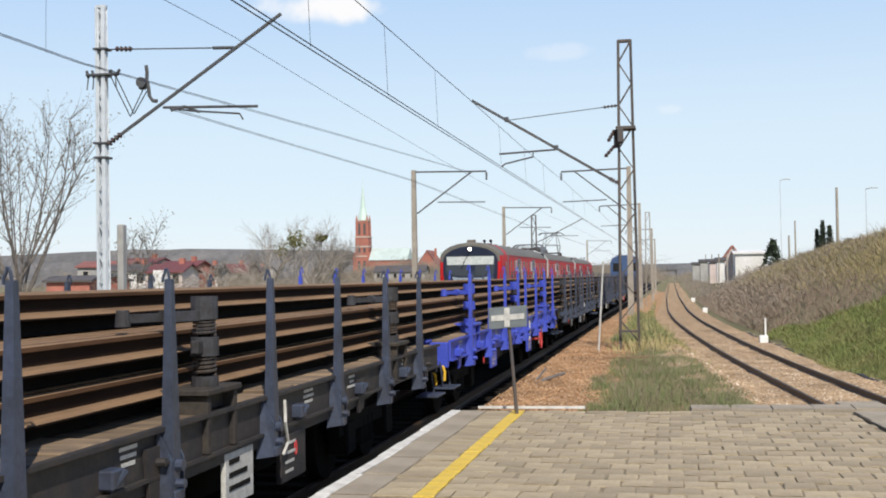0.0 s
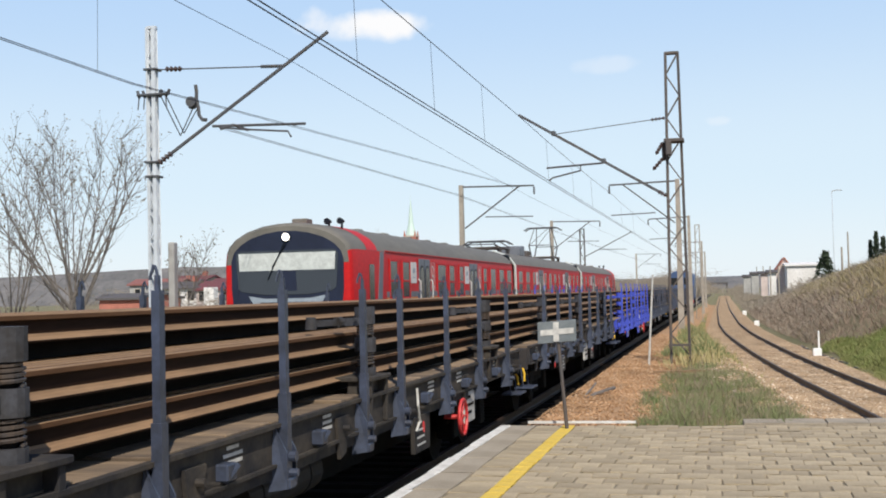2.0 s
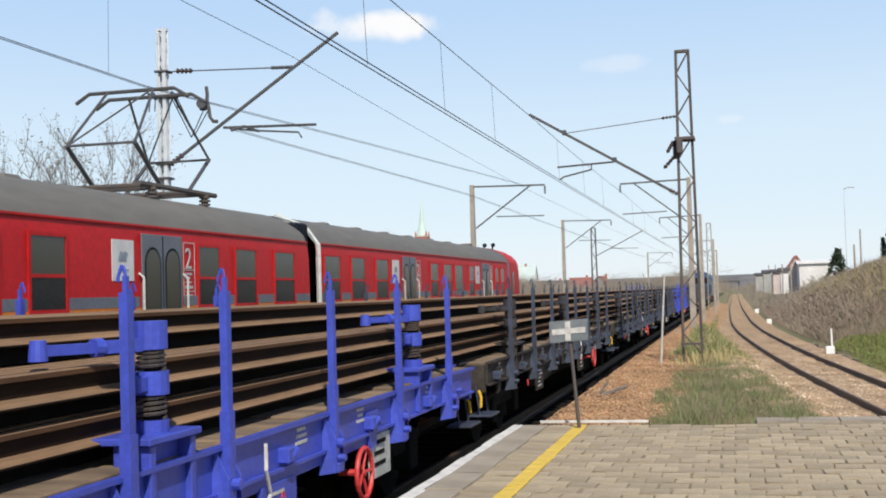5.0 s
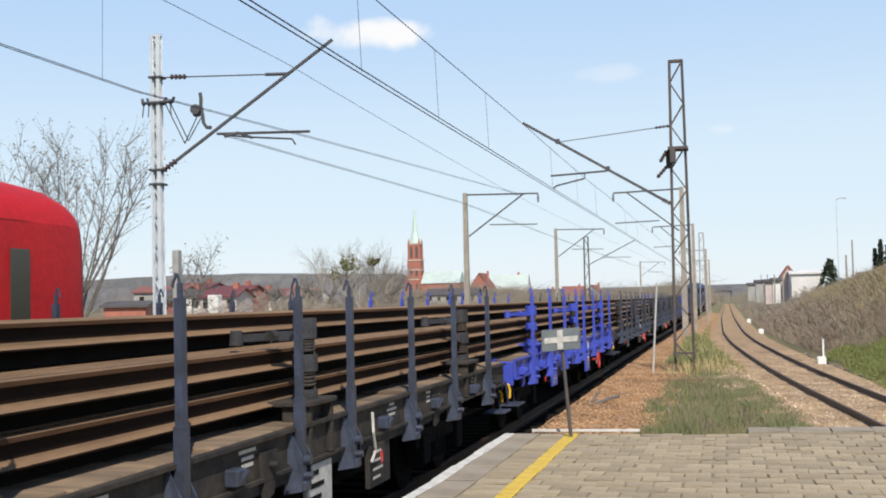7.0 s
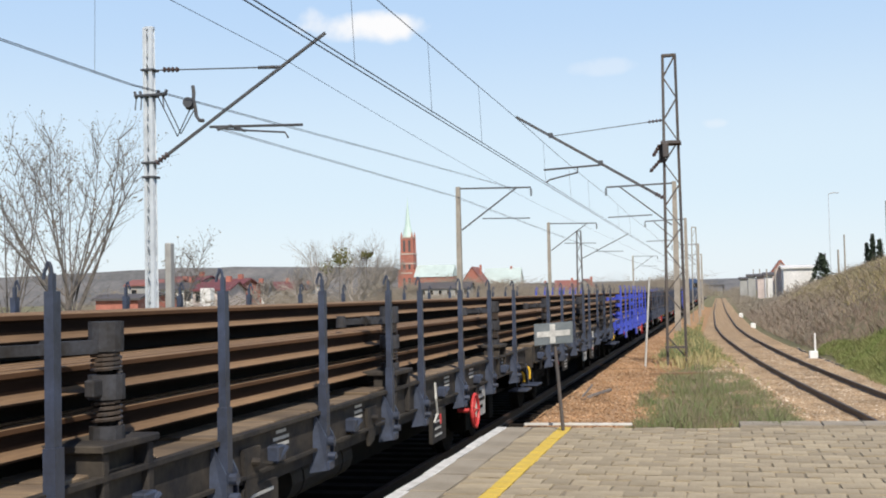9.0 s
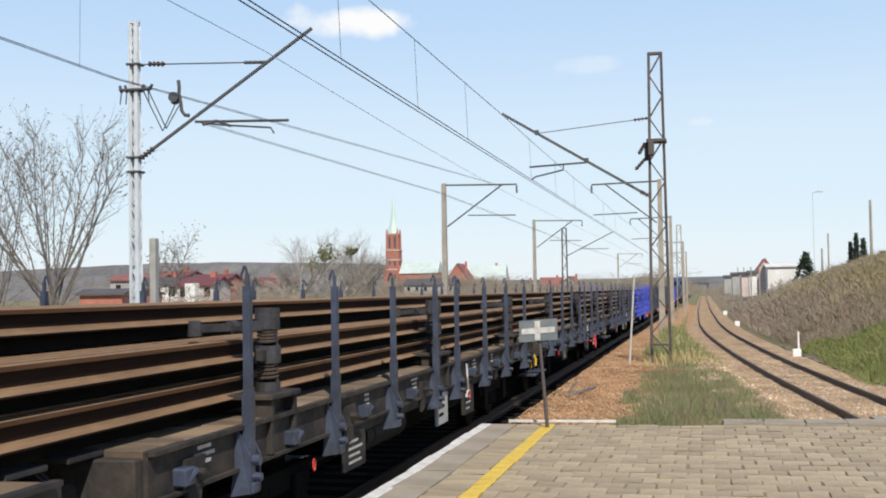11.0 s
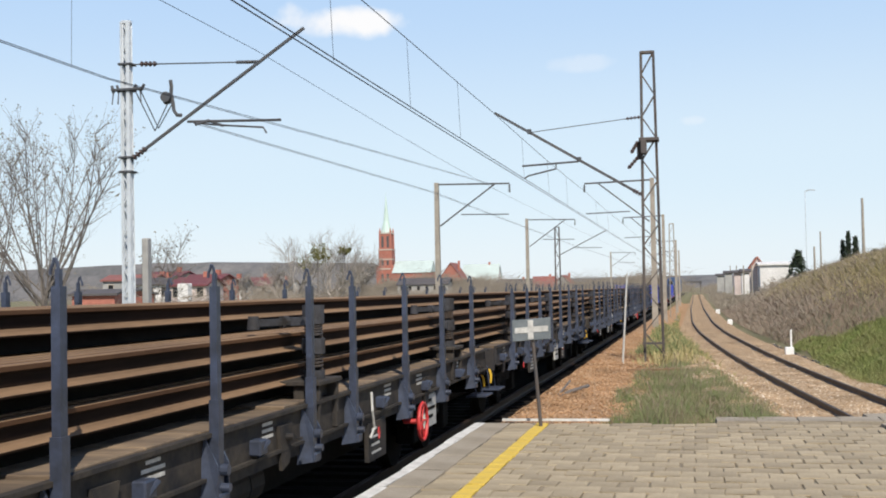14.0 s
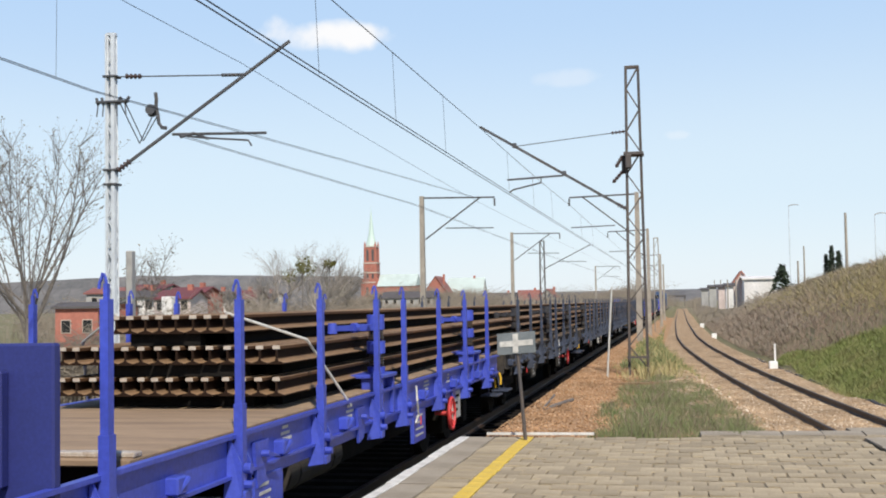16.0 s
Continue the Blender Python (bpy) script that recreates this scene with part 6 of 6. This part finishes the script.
def vase_tree(label, at, height, width, fork, limbs, seed, r0=0.12):
    """A bare tree whose many slim limbs rise steeply from a low fork into fine twigs with buds."""
    rnd = random.Random(seed)
    t = thing("bare_tree", label, "tree", "trees along the railway", at=at)
    trunk, crown, buds = B(), B(), B()
    rod(trunk, (0, 0, 0), (0, 0, fork), r0, r0 * 0.8, n=8, caps=False)

    def sweep(bm, p, d, length, r, n, rise, sides):
        pts = [p]
        for k in range(n):
            d = (d + Vector((rnd.gauss(0, 0.07), rnd.gauss(0, 0.07), rise))).normalized()
            q = pts[-1] + d * (length / n)
            rod(bm, pts[-1], q, r * (1 - 0.8 * k / n), r * (1 - 0.8 * (k + 1) / n), n=sides, caps=False)
            pts.append(q)
        return pts, d

    def side_way(d, tilt):
        o = d.orthogonal().normalized()
        o.rotate(Matrix.Rotation(rnd.uniform(0, 2 * math.pi), 3, d))
        return (d + o * math.tan(tilt)).normalized()

    def bud(p):
        for _ in range(2):
            c = p + Vector([rnd.gauss(0, 0.03) for _ in range(3)])
            buds.faces.new([buds.verts.new(c + Vector([rnd.gauss(0, 0.03) for _ in range(3)])) for _ in range(3)])

    for k in range(limbs):
        a = 2.4 * k + rnd.uniform(-0.4, 0.4)
        out = (0.15 + 0.85 * rnd.random()) * width / 2
        z0 = fork * rnd.uniform(0.72, 1.02)
        up = height * rnd.uniform(0.86, 1.0) - z0 - 0.25 * out
        up -= 0.35 * out
        d = Vector((math.cos(a) * out * 1.3, math.sin(a) * out * 1.3, up)).normalized()
        pts, _ = sweep(trunk, Vector((0, 0, z0)), d, math.hypot(out, up), r0 * rnd.uniform(0.28, 0.42), 8, 0.015, 5)
        for j in range(1, 9):
            for _ in range(1 if j < 4 else (2 if j < 6 else 3)):
                way = side_way(d, radians(rnd.uniform(22, 50)))
                tw, td = sweep(crown, pts[j], way, rnd.uniform(0.7, 1.5) * (1.15 - 0.06 * j) * height / 10, 0.013, 4, 0.07, 4)
                for q in tw[1:]:
                    fine, _ = sweep(crown, q, side_way(td, radians(rnd.uniform(20, 50))), rnd.uniform(0.25, 0.6), 0.0065, 2, 0.08, 3)
                    bud(fine[-1])
    part("trunk", trunk, M["bark"], t)
    part("crown", crown, M["bark"], t)
    part("buds", buds, M["bud"], t)
    return t


vase_tree("bare many-limbed tree with swelling spring buds", (-20.7, 35.0, -3.2), 11.6, 7.6, 5.0, 18, 4)
vase_tree("slender bare tree with several upright stems", (-24.2, 37.0, -3.2), 10.6, 4.2, 3.8, 9, 9, 0.10)
vase_tree("small bare tree behind the mast", (-19.6, 40.5, -3.2), 7.4, 2.0, 4.0, 4, 13, 0.06)
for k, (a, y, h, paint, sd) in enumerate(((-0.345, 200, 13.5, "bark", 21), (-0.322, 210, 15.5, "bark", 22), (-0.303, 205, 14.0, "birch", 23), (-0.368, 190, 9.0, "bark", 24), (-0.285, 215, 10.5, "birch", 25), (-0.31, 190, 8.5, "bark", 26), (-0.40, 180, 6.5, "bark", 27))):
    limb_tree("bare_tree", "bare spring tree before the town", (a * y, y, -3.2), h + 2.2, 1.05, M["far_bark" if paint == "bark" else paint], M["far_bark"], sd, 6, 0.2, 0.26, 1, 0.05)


def leaf_clump(name, label, at, r, paint, seed, n=700, squash=1.0, size=0.3):
    rnd = random.Random(seed)
    t = thing(name, label, "shrub", at=at)
    bm = B()
    lobes = [(Vector((rnd.gauss(0, r * 0.45), rnd.gauss(0, r * 0.45), rnd.gauss(0, r * 0.35) * squash)), r * rnd.uniform(0.35, 0.6)) for _ in range(6)]
    for _ in range(n):
        c, rr = rnd.choice(lobes)
        d = Vector([rnd.gauss(0, 1) for _ in range(3)]).normalized() * rr * rnd.uniform(0.5, 1.05)
        p = c + d
        vs = [bm.verts.new(p + Vector([rnd.gauss(0, size) for _ in range(3)])) for _ in range(3)]
        bm.faces.new(vs)
    part("crown", bm, paint, t)
    bm = B()
    rod(bm, (0, 0, -at[2] - 3.3), (0, 0, 0), 0.15, 0.1, n=6)
    part("trunk", bm, M["bark"], t)


leaf_clump("leafy_tree", "olive-leaved tree crown among bare trees", (-0.326 * 196, 196, 8.2), 2.7, M["leaf"], 3, 520, 0.8, 0.17)
leaf_clump("mistletoe_ball", "round mistletoe clump in a bare tree", (-0.301 * 204, 204, 9.0), 0.8, M["leaf"], 5, 200, 1.0, 0.2)


def thicket(name, label, lines, n, h0, h1, width, material, seed):
    """Standing bare twigs in clumps along a line."""
    rnd = random.Random(seed)
    vs, fs = [], []
    for _ in range(n):
        (x0, y0), (x1, y1), depth, hk = rnd.choice(lines)
        f = rnd.random()
        x, y = x0 + (x1 - x0) * f + rnd.gauss(0, depth), y0 + (y1 - y0) * f + rnd.gauss(0, depth)
        clump = 0.55 + 0.75 * abs(noise.noise((x * 0.06, y * 0.03, seed)))
        h = rnd.uniform(h0, h1) * clump * hk
        z = ground_z(x, y) - 0.1
        a = rnd.uniform(0, math.pi)
        w = width * rnd.uniform(0.5, 1.4)
        lx, ly = rnd.gauss(0, 0.25) * h, rnd.gauss(0, 0.25) * h
        i = len(vs)
        vs += [(x - w * math.cos(a), y - w * math.sin(a), z), (x + w * math.cos(a), y + w * math.sin(a), z), (x + lx, y + ly, z + h)]
        fs.append((i, i + 1, i + 2))
        for _ in range(4):
            g = rnd.uniform(0.35, 0.95)
            p = Vector((x + lx * g, y + ly * g, z + h * g))
            q = p + Vector((rnd.gauss(0, 0.22) * h, rnd.gauss(0, 0.22) * h, rnd.uniform(0.05, 0.25) * h))
            i = len(vs)
            vs += [tuple(p + Vector((0, 0, -w * 0.6))), tuple(p + Vector((0, 0, w * 0.6))), tuple(q)]
            fs.append((i, i + 1, i + 2))
    me = bpy.data.meshes.new(name)
    me.from_pydata(vs, [], fs)
    me.materials.append(material)
    return tagged(new(name, me), label, "thicket", kind="stuff")


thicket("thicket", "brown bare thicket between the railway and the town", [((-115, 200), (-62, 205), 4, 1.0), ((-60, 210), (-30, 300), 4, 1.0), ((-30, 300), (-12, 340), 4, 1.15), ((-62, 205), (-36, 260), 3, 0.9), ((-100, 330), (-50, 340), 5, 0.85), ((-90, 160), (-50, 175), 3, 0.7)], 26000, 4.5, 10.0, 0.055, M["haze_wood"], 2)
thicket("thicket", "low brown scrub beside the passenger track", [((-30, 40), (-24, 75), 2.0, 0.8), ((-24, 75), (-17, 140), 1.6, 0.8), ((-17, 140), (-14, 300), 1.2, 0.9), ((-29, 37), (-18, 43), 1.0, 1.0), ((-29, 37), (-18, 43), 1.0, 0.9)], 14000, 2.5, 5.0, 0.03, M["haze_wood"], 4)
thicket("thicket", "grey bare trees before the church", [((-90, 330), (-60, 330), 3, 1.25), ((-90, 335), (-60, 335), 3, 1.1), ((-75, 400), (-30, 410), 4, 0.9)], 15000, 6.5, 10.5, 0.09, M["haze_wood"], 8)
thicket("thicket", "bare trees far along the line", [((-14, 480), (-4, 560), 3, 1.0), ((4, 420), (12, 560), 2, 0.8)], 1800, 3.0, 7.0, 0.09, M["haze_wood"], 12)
thicket("thicket", "scrub by the houses on the embankment", [((11, 150), (16, 190), 2, 1.0), ((4.5, 220), (6, 340), 1.2, 0.8)], 2500, 0.8, 2.6, 0.06, M["haze_wood"], 6)


# ---------- buildings ----------
def house(name, label, x, y, w, d, h, roof_h, wall, roof, turn=0.0, base=-3.5, ridge_x=True, windows=(3, 2), category="house"):
    t = thing(name, label, category, "houses of the town", at=(x, y, base))
    t.rotation_euler = (0, 0, radians(turn))
    bm = B()
    box(bm, -w / 2, w / 2, -d / 2, d / 2, 0, h)
    if ridge_x:
        g = [(-w / 2, -d / 2, h), (-w / 2, d / 2, h), (-w / 2, 0, h + roof_h)], [(w / 2, -d / 2, h), (w / 2, d / 2, h), (w / 2, 0, h + roof_h)]
    else:
        g = [(-w / 2, -d / 2, h), (w / 2, -d / 2, h), (0, -d / 2, h + roof_h)], [(-w / 2, d / 2, h), (w / 2, d / 2, h), (0, d / 2, h + roof_h)]
    for tri in g:
        bm.faces.new([bm.verts.new(p) for p in tri])
    part("wall", bm, wall, t)
    o, th = 0.35, 0.22
    for s in (-1, 1):
        bm = B()
        if ridge_x:
            v = [(-w / 2 - o, s * (d / 2 + o), h - o * roof_h / (d / 2)), (w / 2 + o, s * (d / 2 + o), h - o * roof_h / (d / 2)), (w / 2 + o, 0, h + roof_h), (-w / 2 - o, 0, h + roof_h)]
        else:
            v = [(s * (w / 2 + o), -d / 2 - o, h - o * roof_h / (w / 2)), (s * (w / 2 + o), d / 2 + o, h - o * roof_h / (w / 2)), (0, d / 2 + o, h + roof_h), (0, -d / 2 - o, h + roof_h)]
        lo = [bm.verts.new(p) for p in v]
        hi = [bm.verts.new((p[0], p[1], p[2] + th)) for p in v]
        bm.faces.new(lo[::-1])
        bm.faces.new(hi)
        for k in range(4):
            bm.faces.new((lo[k], lo[(k + 1) % 4], hi[(k + 1) % 4], hi[k]))
        part("roof", bm, roof, t)
    nx, nz = windows
    for i in range(nx):
        for j in range(nz):
            cx, cz = -w / 2 + w * (i + 0.5) / nx, 0.9 + (h - 0.9) * (j + 0.45) / nz
            bm = B()
            box(bm, cx - 0.5, cx + 0.5, -d / 2 - 0.05, -d / 2 + 0.02, cz - 0.05, cz + 1.3)
            wn_ = part("window", bm, M["stone"], t)
            bm = B()
            box(bm, cx - 0.42, cx + 0.42, -d / 2 - 0.07, -d / 2 - 0.052, cz + 0.03, cz + 1.22)
            part("pane", bm, M["pane_dark"], wn_)
    if windows[1] > 1:
        bm = B()
        box(bm, w * 0.2, w * 0.2 + 0.7, -0.35, 0.35, h + roof_h * 0.4, h + roof_h + 0.9)
        part("chimney", bm, M["brick"], t)
    return t


M["tile_orange"] = mat("orange_roof_tile", (0.42, 0.15, 0.09), (0.32, 0.12, 0.08), 0.85, scale=0.5, fine=5)
# church
cy, cx = 600.0, -0.2628 * 600
church = thing("church", "red brick church with a tall tower and pale copper spire", "church", at=(cx, cy, -3.5))
bm = B()
box(bm, -3.9, 3.9, -3.9, 3.9, 0, 17)
tower = part("tower", bm, M["brick"], church)
bm = B()
box(bm, -3.5, 3.5, -3.5, 3.5, 17, 27)
part("tower_stage", bm, M["brick"], church)
bm = B()
box(bm, -3.0, 3.0, -3.0, 3.0, 27, 36)
part("belfry", bm, M["brick"], church)
for i in (-1, 1):
    for j in (-1, 1):
        bm = B()
        box(bm, i * 3.9 - 0.7, i * 3.9 + 0.7, j * 3.9 - 0.7, j * 3.9 + 0.7, 0, 19)
        part("buttress", bm, M["brick"], church)
        bm = B()
        rod(bm, (i * 2.8, j * 2.8, 27), (i * 2.8, j * 2.8, 36), 0.7, 0.6, n=8)
        rod(bm, (i * 2.8, j * 2.8, 36), (i * 2.8, j * 2.8, 38.5), 0.6, 0.1, n=8)
        part("pinnacle", bm, M["brick"], church)
for z, w in ((17, 4.1), (27, 3.75), (22, 3.7), (35.6, 3.3)):
    bm = B()
    box(bm, -w, w, -w, w, z - 0.3, z + 0.35)
    part("string_course", bm, M["stone"], tower)
for i in (-1.4, 1.4):
    for z0, z1, f in ((28.2, 34.2, 3.1), (19, 21.5, 3.6), (10, 14.5, 4.0)):
        bm = B()
        box(bm, i - 0.6, i + 0.6, -f, -2.5, z0, z1)
        part("belfry_opening", bm, M["tile_dark"], tower)
bm = B()
rod(bm, (0, 0, 36), (0, 0, 42), 3.1, 1.5, n=8)
rod(bm, (0, 0, 42), (0, 0, 55), 1.5, 0.12, n=8)
rod(bm, (0, 0, 55), (0, 0, 57), 0.1, 0.1, n=4)
part("spire", bm, M["copper"], church)
for x0, x1, h, rh in ((4.5, 25, 15.0, 6.0),):
    bm = B()
    box(bm, x0, x1, -7, 7, 0, h)
    nave = part("nave", bm, M["brick"], church)
    bm = B()
    a = [(x0, -7.6, h - 0.3), (x0, 7.6, h - 0.3), (x0, 0, h + rh)]
    b = [(x1, -7.6, h - 0.3), (x1, 7.6, h - 0.3), (x1, 0, h + rh)]
    va, vb = [bm.verts.new(p) for p in a], [bm.verts.new(p) for p in b]
    bm.faces.new(va)
    bm.faces.new(vb[::-1])
    for k in range(3):
        bm.faces.new((va[k], vb[k], vb[(k + 1) % 3], va[(k + 1) % 3]))
    part("nave_roof", bm, M["roof_pale"], church, "pale copper nave roof")
    for k in range(4):
        bm = B()
        box(bm, x0 + 3 + k * 4.5, x0 + 4.6 + k * 4.5, -7.1, -6.9, 3, 8)
        part("window", bm, M["pane_dark"], nave)

house("grey_building", "long low grey building with a dark roof before the church", -0.229 * 320, 320, 14, 8, 7.0, 1.6, M["render_grey"], M["tile_dark"], 3, -3.5, True, (6, 2), "building")
house("gabled_house", "red brick house with a steep red gable", -0.2035 * 420, 420, 8, 12, 9.5, 5.5, M["brick"], M["tile_red"], 0, -3.5, False)
house("long_house", "white house with a long pale roof", -0.179 * 430, 430, 13, 10, 9.0, 5.5, M["render_white"], M["roof_pale"], 0, -3.5, True, (6, 2))
house("brick_house", "brick town house behind the line", -0.125 * 380, 380, 7, 9, 6.0, 3.0, M["render_pink"], M["tile_red"], 8, -3.5, True)
house("brick_house", "small brick house with red roof", -0.108 * 400, 400, 6, 8, 6.5, 3.0, M["render_grey"], M["tile_red"], -6, -3.5, False)
house("brick_house", "low house with a red roof", -0.15 * 400, 400, 12, 9, 5.0, 3.5, M["render_pink"], M["tile_dark"], 4, -3.5, True)
house("brick_shed", "low crumbling brick shed beside the line", -0.515 * 125, 125, 5, 6, 5.3, 0.5, M["brick"], M["tile_dark"], -10, -3.4, True, (3, 1), "shed")
house("town_house", "grey town house with a dark red roof", -0.455 * 170, 170, 9, 9, 5.6, 1.3, M["render_grey"], M["tile_maroon"], -8, -3.4, True, (4, 2))
house("town_house", "pale town house with chimneys", -0.485 * 180, 180, 8, 9, 7.2, 1.0, M["render_grey"], M["tile_dark"], 6, -3.4, True)
house("town_house", "low house with faded plaster", -0.42 * 210, 210, 9, 8, 5.0, 2.0, M["render_pink"], M["tile_dark"], 0, -3.4, True)
house("town_house", "distant pale house among trees", -0.39 * 330, 330, 14, 9, 5.0, 3.0, M["render_white"], M["tile_dark"], 5, -3.4, True)
house("brick_house", "brick outbuilding by the trees", -0.535 * 110, 110, 4.2, 5, 5.3, 0.4, M["brick"], M["tile_dark"], 12, -3.4, True, (2, 1), "shed")
for a, y, w, h, rh, wall, roof, turn in ((-0.478, 150, 6, 6.6, 0.8, "render_white", "tile_dark", 8), (-0.466, 190, 7, 8.2, 0.9, "render_grey", "tile_maroon", -6), (-0.440, 150, 5, 6.4, 1.0, "render_pink", "tile_maroon", 4),
                                         (-0.428, 185, 7, 7.2, 1.2, "brick", "tile_maroon", -10), (-0.408, 195, 6, 6.4, 1.4, "render_white", "tile_dark", 6), (-0.384, 225, 9, 6.8, 1.5, "render_grey", "tile_maroon", 0),
                                         (-0.362, 260, 8, 6.6, 1.6, "render_white", "tile_dark", -5), (-0.50, 175, 8, 7.6, 0.8, "render_grey", "tile_red", 5)):
    house("town_house", "small %s house among the town's roofs" % {"brick": "brick", "render_white": "white", "render_grey": "grey", "render_pink": "pale pink"}[wall], a * y, y, w, 7, h, rh, M[wall], M[roof], turn, -3.4, True, (3, 2))
bm = B()
box(bm, -0.55, 0.55, -0.55, 0.55, 0, 6.3, 0.05)
ch = solid("chimney_stack", bm, M["render_white"], "pale rendered chimney stack", "chimney")
ch.location = (-0.452 * 110, 110, -3.4)
house("white_house", "white rendered house above the line with an orange gable roof", 12.6, 200, 5.0, 9, 4.5, 0.4, M["render_white"], M["render_white"], 0, 0.3, True, (0, 0))
house("orange_roof_house", "house with a bright orange roof behind the white one", 10.1, 207, 2.7, 9, 4.0, 1.9, M["render_pink"], M["tile_orange"], 0, 0.3, False, (0, 0))
for k, (a, y, h, wall) in enumerate(((0.0365, 190, 4.0, "render_white"), (0.031, 205, 4.2, "render_pink"), (0.024, 260, 5.0, "render_grey"), (0.018, 300, 5.0, "render_grey"))):
    house("trackside_hut", "small pale trackside building", a * y + 0.6, y, 1.1 + 0.2 * k, 4, h - 0.6, 0.3, M[wall], M["tile_dark"], 0, 0.3 - 0.2 * k, True, (0, 0), "hut")
# footbridge far down the line
bm = B()
box(bm, -16, 2.8, 600, 603, 3.1, 4.1)
for x in (-12.5, 2.3):
    box(bm, x - 0.4, x + 0.4, 600.6, 602.4, -1.2, 3.2)
solid("footbridge", bm, M["tile_dark"], "dark footbridge crossing the tracks far away", "bridge")


def conifer(x, y, z, h, r, seed, slim=True):
    rnd = random.Random(seed)
    t = thing("conifer", "dark slender conifer on the embankment" if slim else "dark spreading pine behind the embankment", "tree", "conifers", at=(x, y, z))
    bm = B()
    rod(bm, (0, 0, -0.5), (0, 0, h * 0.9), 0.12, 0.03, n=6)
    part("trunk", bm, M["bark"], t)
    bm = B()
    for _ in range(900):
        f = rnd.random() ** 0.8
        rr = r * ((1 - f) ** 0.6 if slim else (1 - f) * 1.1 + 0.1) * rnd.uniform(0.5, 1.1)
        a = rnd.uniform(0, 2 * math.pi)
        p = Vector((rr * math.cos(a), rr * math.sin(a), h * f))
        s = 0.05 + r * (0.12 if slim else 0.07)
        q = [bm.verts.new(p + Vector((rnd.gauss(0, s), rnd.gauss(0, s), rnd.gauss(0.1 if slim else 0, s)))) for _ in range(3)]
        bm.faces.new(q)
    part("crown", bm, M["conifer"], t)


for a, y, h, r in ((0.1208, 112, 4.0, 0.36), (0.1262, 112, 3.5, 0.42), (0.1165, 113, 3.3, 0.34)):
    conifer(a * y, y, ground_z(a * y, y), h, r, int(a * 1e4))
conifer(0.0815 * 190, 190, ground_z(15.5, 190), 6.6, 2.4, 77, False)
conifer(0.142 * 118, 118, ground_z(16.7, 118), 2.6, 1.5, 78, False)


def street_pole(x, y, top, kind):
    z = ground_z(x, y)
    t = thing("street_lamp" if kind == "lamp" else "utility_pole", "thin tall lamp post beyond the embankment" if kind == "lamp" else "weathered wooden utility pole on the embankment", "pole", "poles beyond the embankment", at=(x, y, z))
    bm = B()
    rod(bm, (0, 0, -0.5), (0, 0, top - z), 0.13 if kind != "lamp" else 0.05, 0.09 if kind != "lamp" else 0.035, n=8)
    # lamp posts take the pale mast steel, haze put in by colour
    part("pole", bm, M["mast_concrete" if kind != "lamp" else "mast_new"], t)
    if kind == "lamp":
        bm = B()
        tube(bm, [(0, 0, top - z), (0.5, 0, top - z + 0.15), (1.2, 0, top - z + 0.1)], 0.05, 6)
        part("lamp_head", bm, M["render_grey"], t)


street_pole(0.1325 * 95, 95, 0.068 * 95 + 1.72, "pole")
street_pole(0.0885 * 150, 150, 0.075 * 150 + 1.72, "lamp")
street_pole(0.0995 * 160, 160, 0.042 * 160 + 1.72, "pole")
street_pole(0.0945 * 130, 130, 0.03 * 130 + 1.72, "pole")
street_pole(0.155 * 130, 130, 0.066 * 130 + 1.72, "lamp")
for a, y in ((0.0385, 185), (0.033, 230), (0.028, 280), (0.045, 170)):
    street_pole(a * y, y, 0.016 * y + 1.72, "pole")

# far wooded ridge
xs = list(np.linspace(-2600, 2200, 90))
vs, fs = [], []
for x in xs:
    h = 56 + 12 * noise.noise((x * 0.0016, 3.0, 0)) + 4 * noise.noise((x * 0.02, 1.0, 0))
    h *= 1.0 if x < -620 else (0.3 if x < 500 else 0.2)
    vs += [(x, 1900, -20), (x, 2050, h), (x, 2400, h + 6)]
fs = [(3 * i + k, 3 * i + 3 + k, 3 * i + 4 + k, 3 * i + 1 + k) for i in range(len(xs) - 1) for k in range(2)]
me = bpy.data.meshes.new("far_hill")
me.from_pydata(vs, [], fs)
me.materials.append(M["hill"])
tagged(new("backdrop", me), "low hazy wooded ridge on the horizon", "hill", kind="structure")


# ---------- motion ----------
FREIGHT_V, EMU_V = 10.24, 14.6


def motions():
    for ob, (x, y, z) in FREIGHT:
        walk(ob, [(t, pose(x, y + FREIGHT_V * t, z)) for t in (0.0, 4.0, 8.0, 12.0, 16.0)])
    for ob, (x, y, z) in PASSENGER:
        walk(ob, [(t, pose(x, y - EMU_V * t, z)) for t in (0.0, 4.0, 8.0, 12.0, 16.0)])


motions()
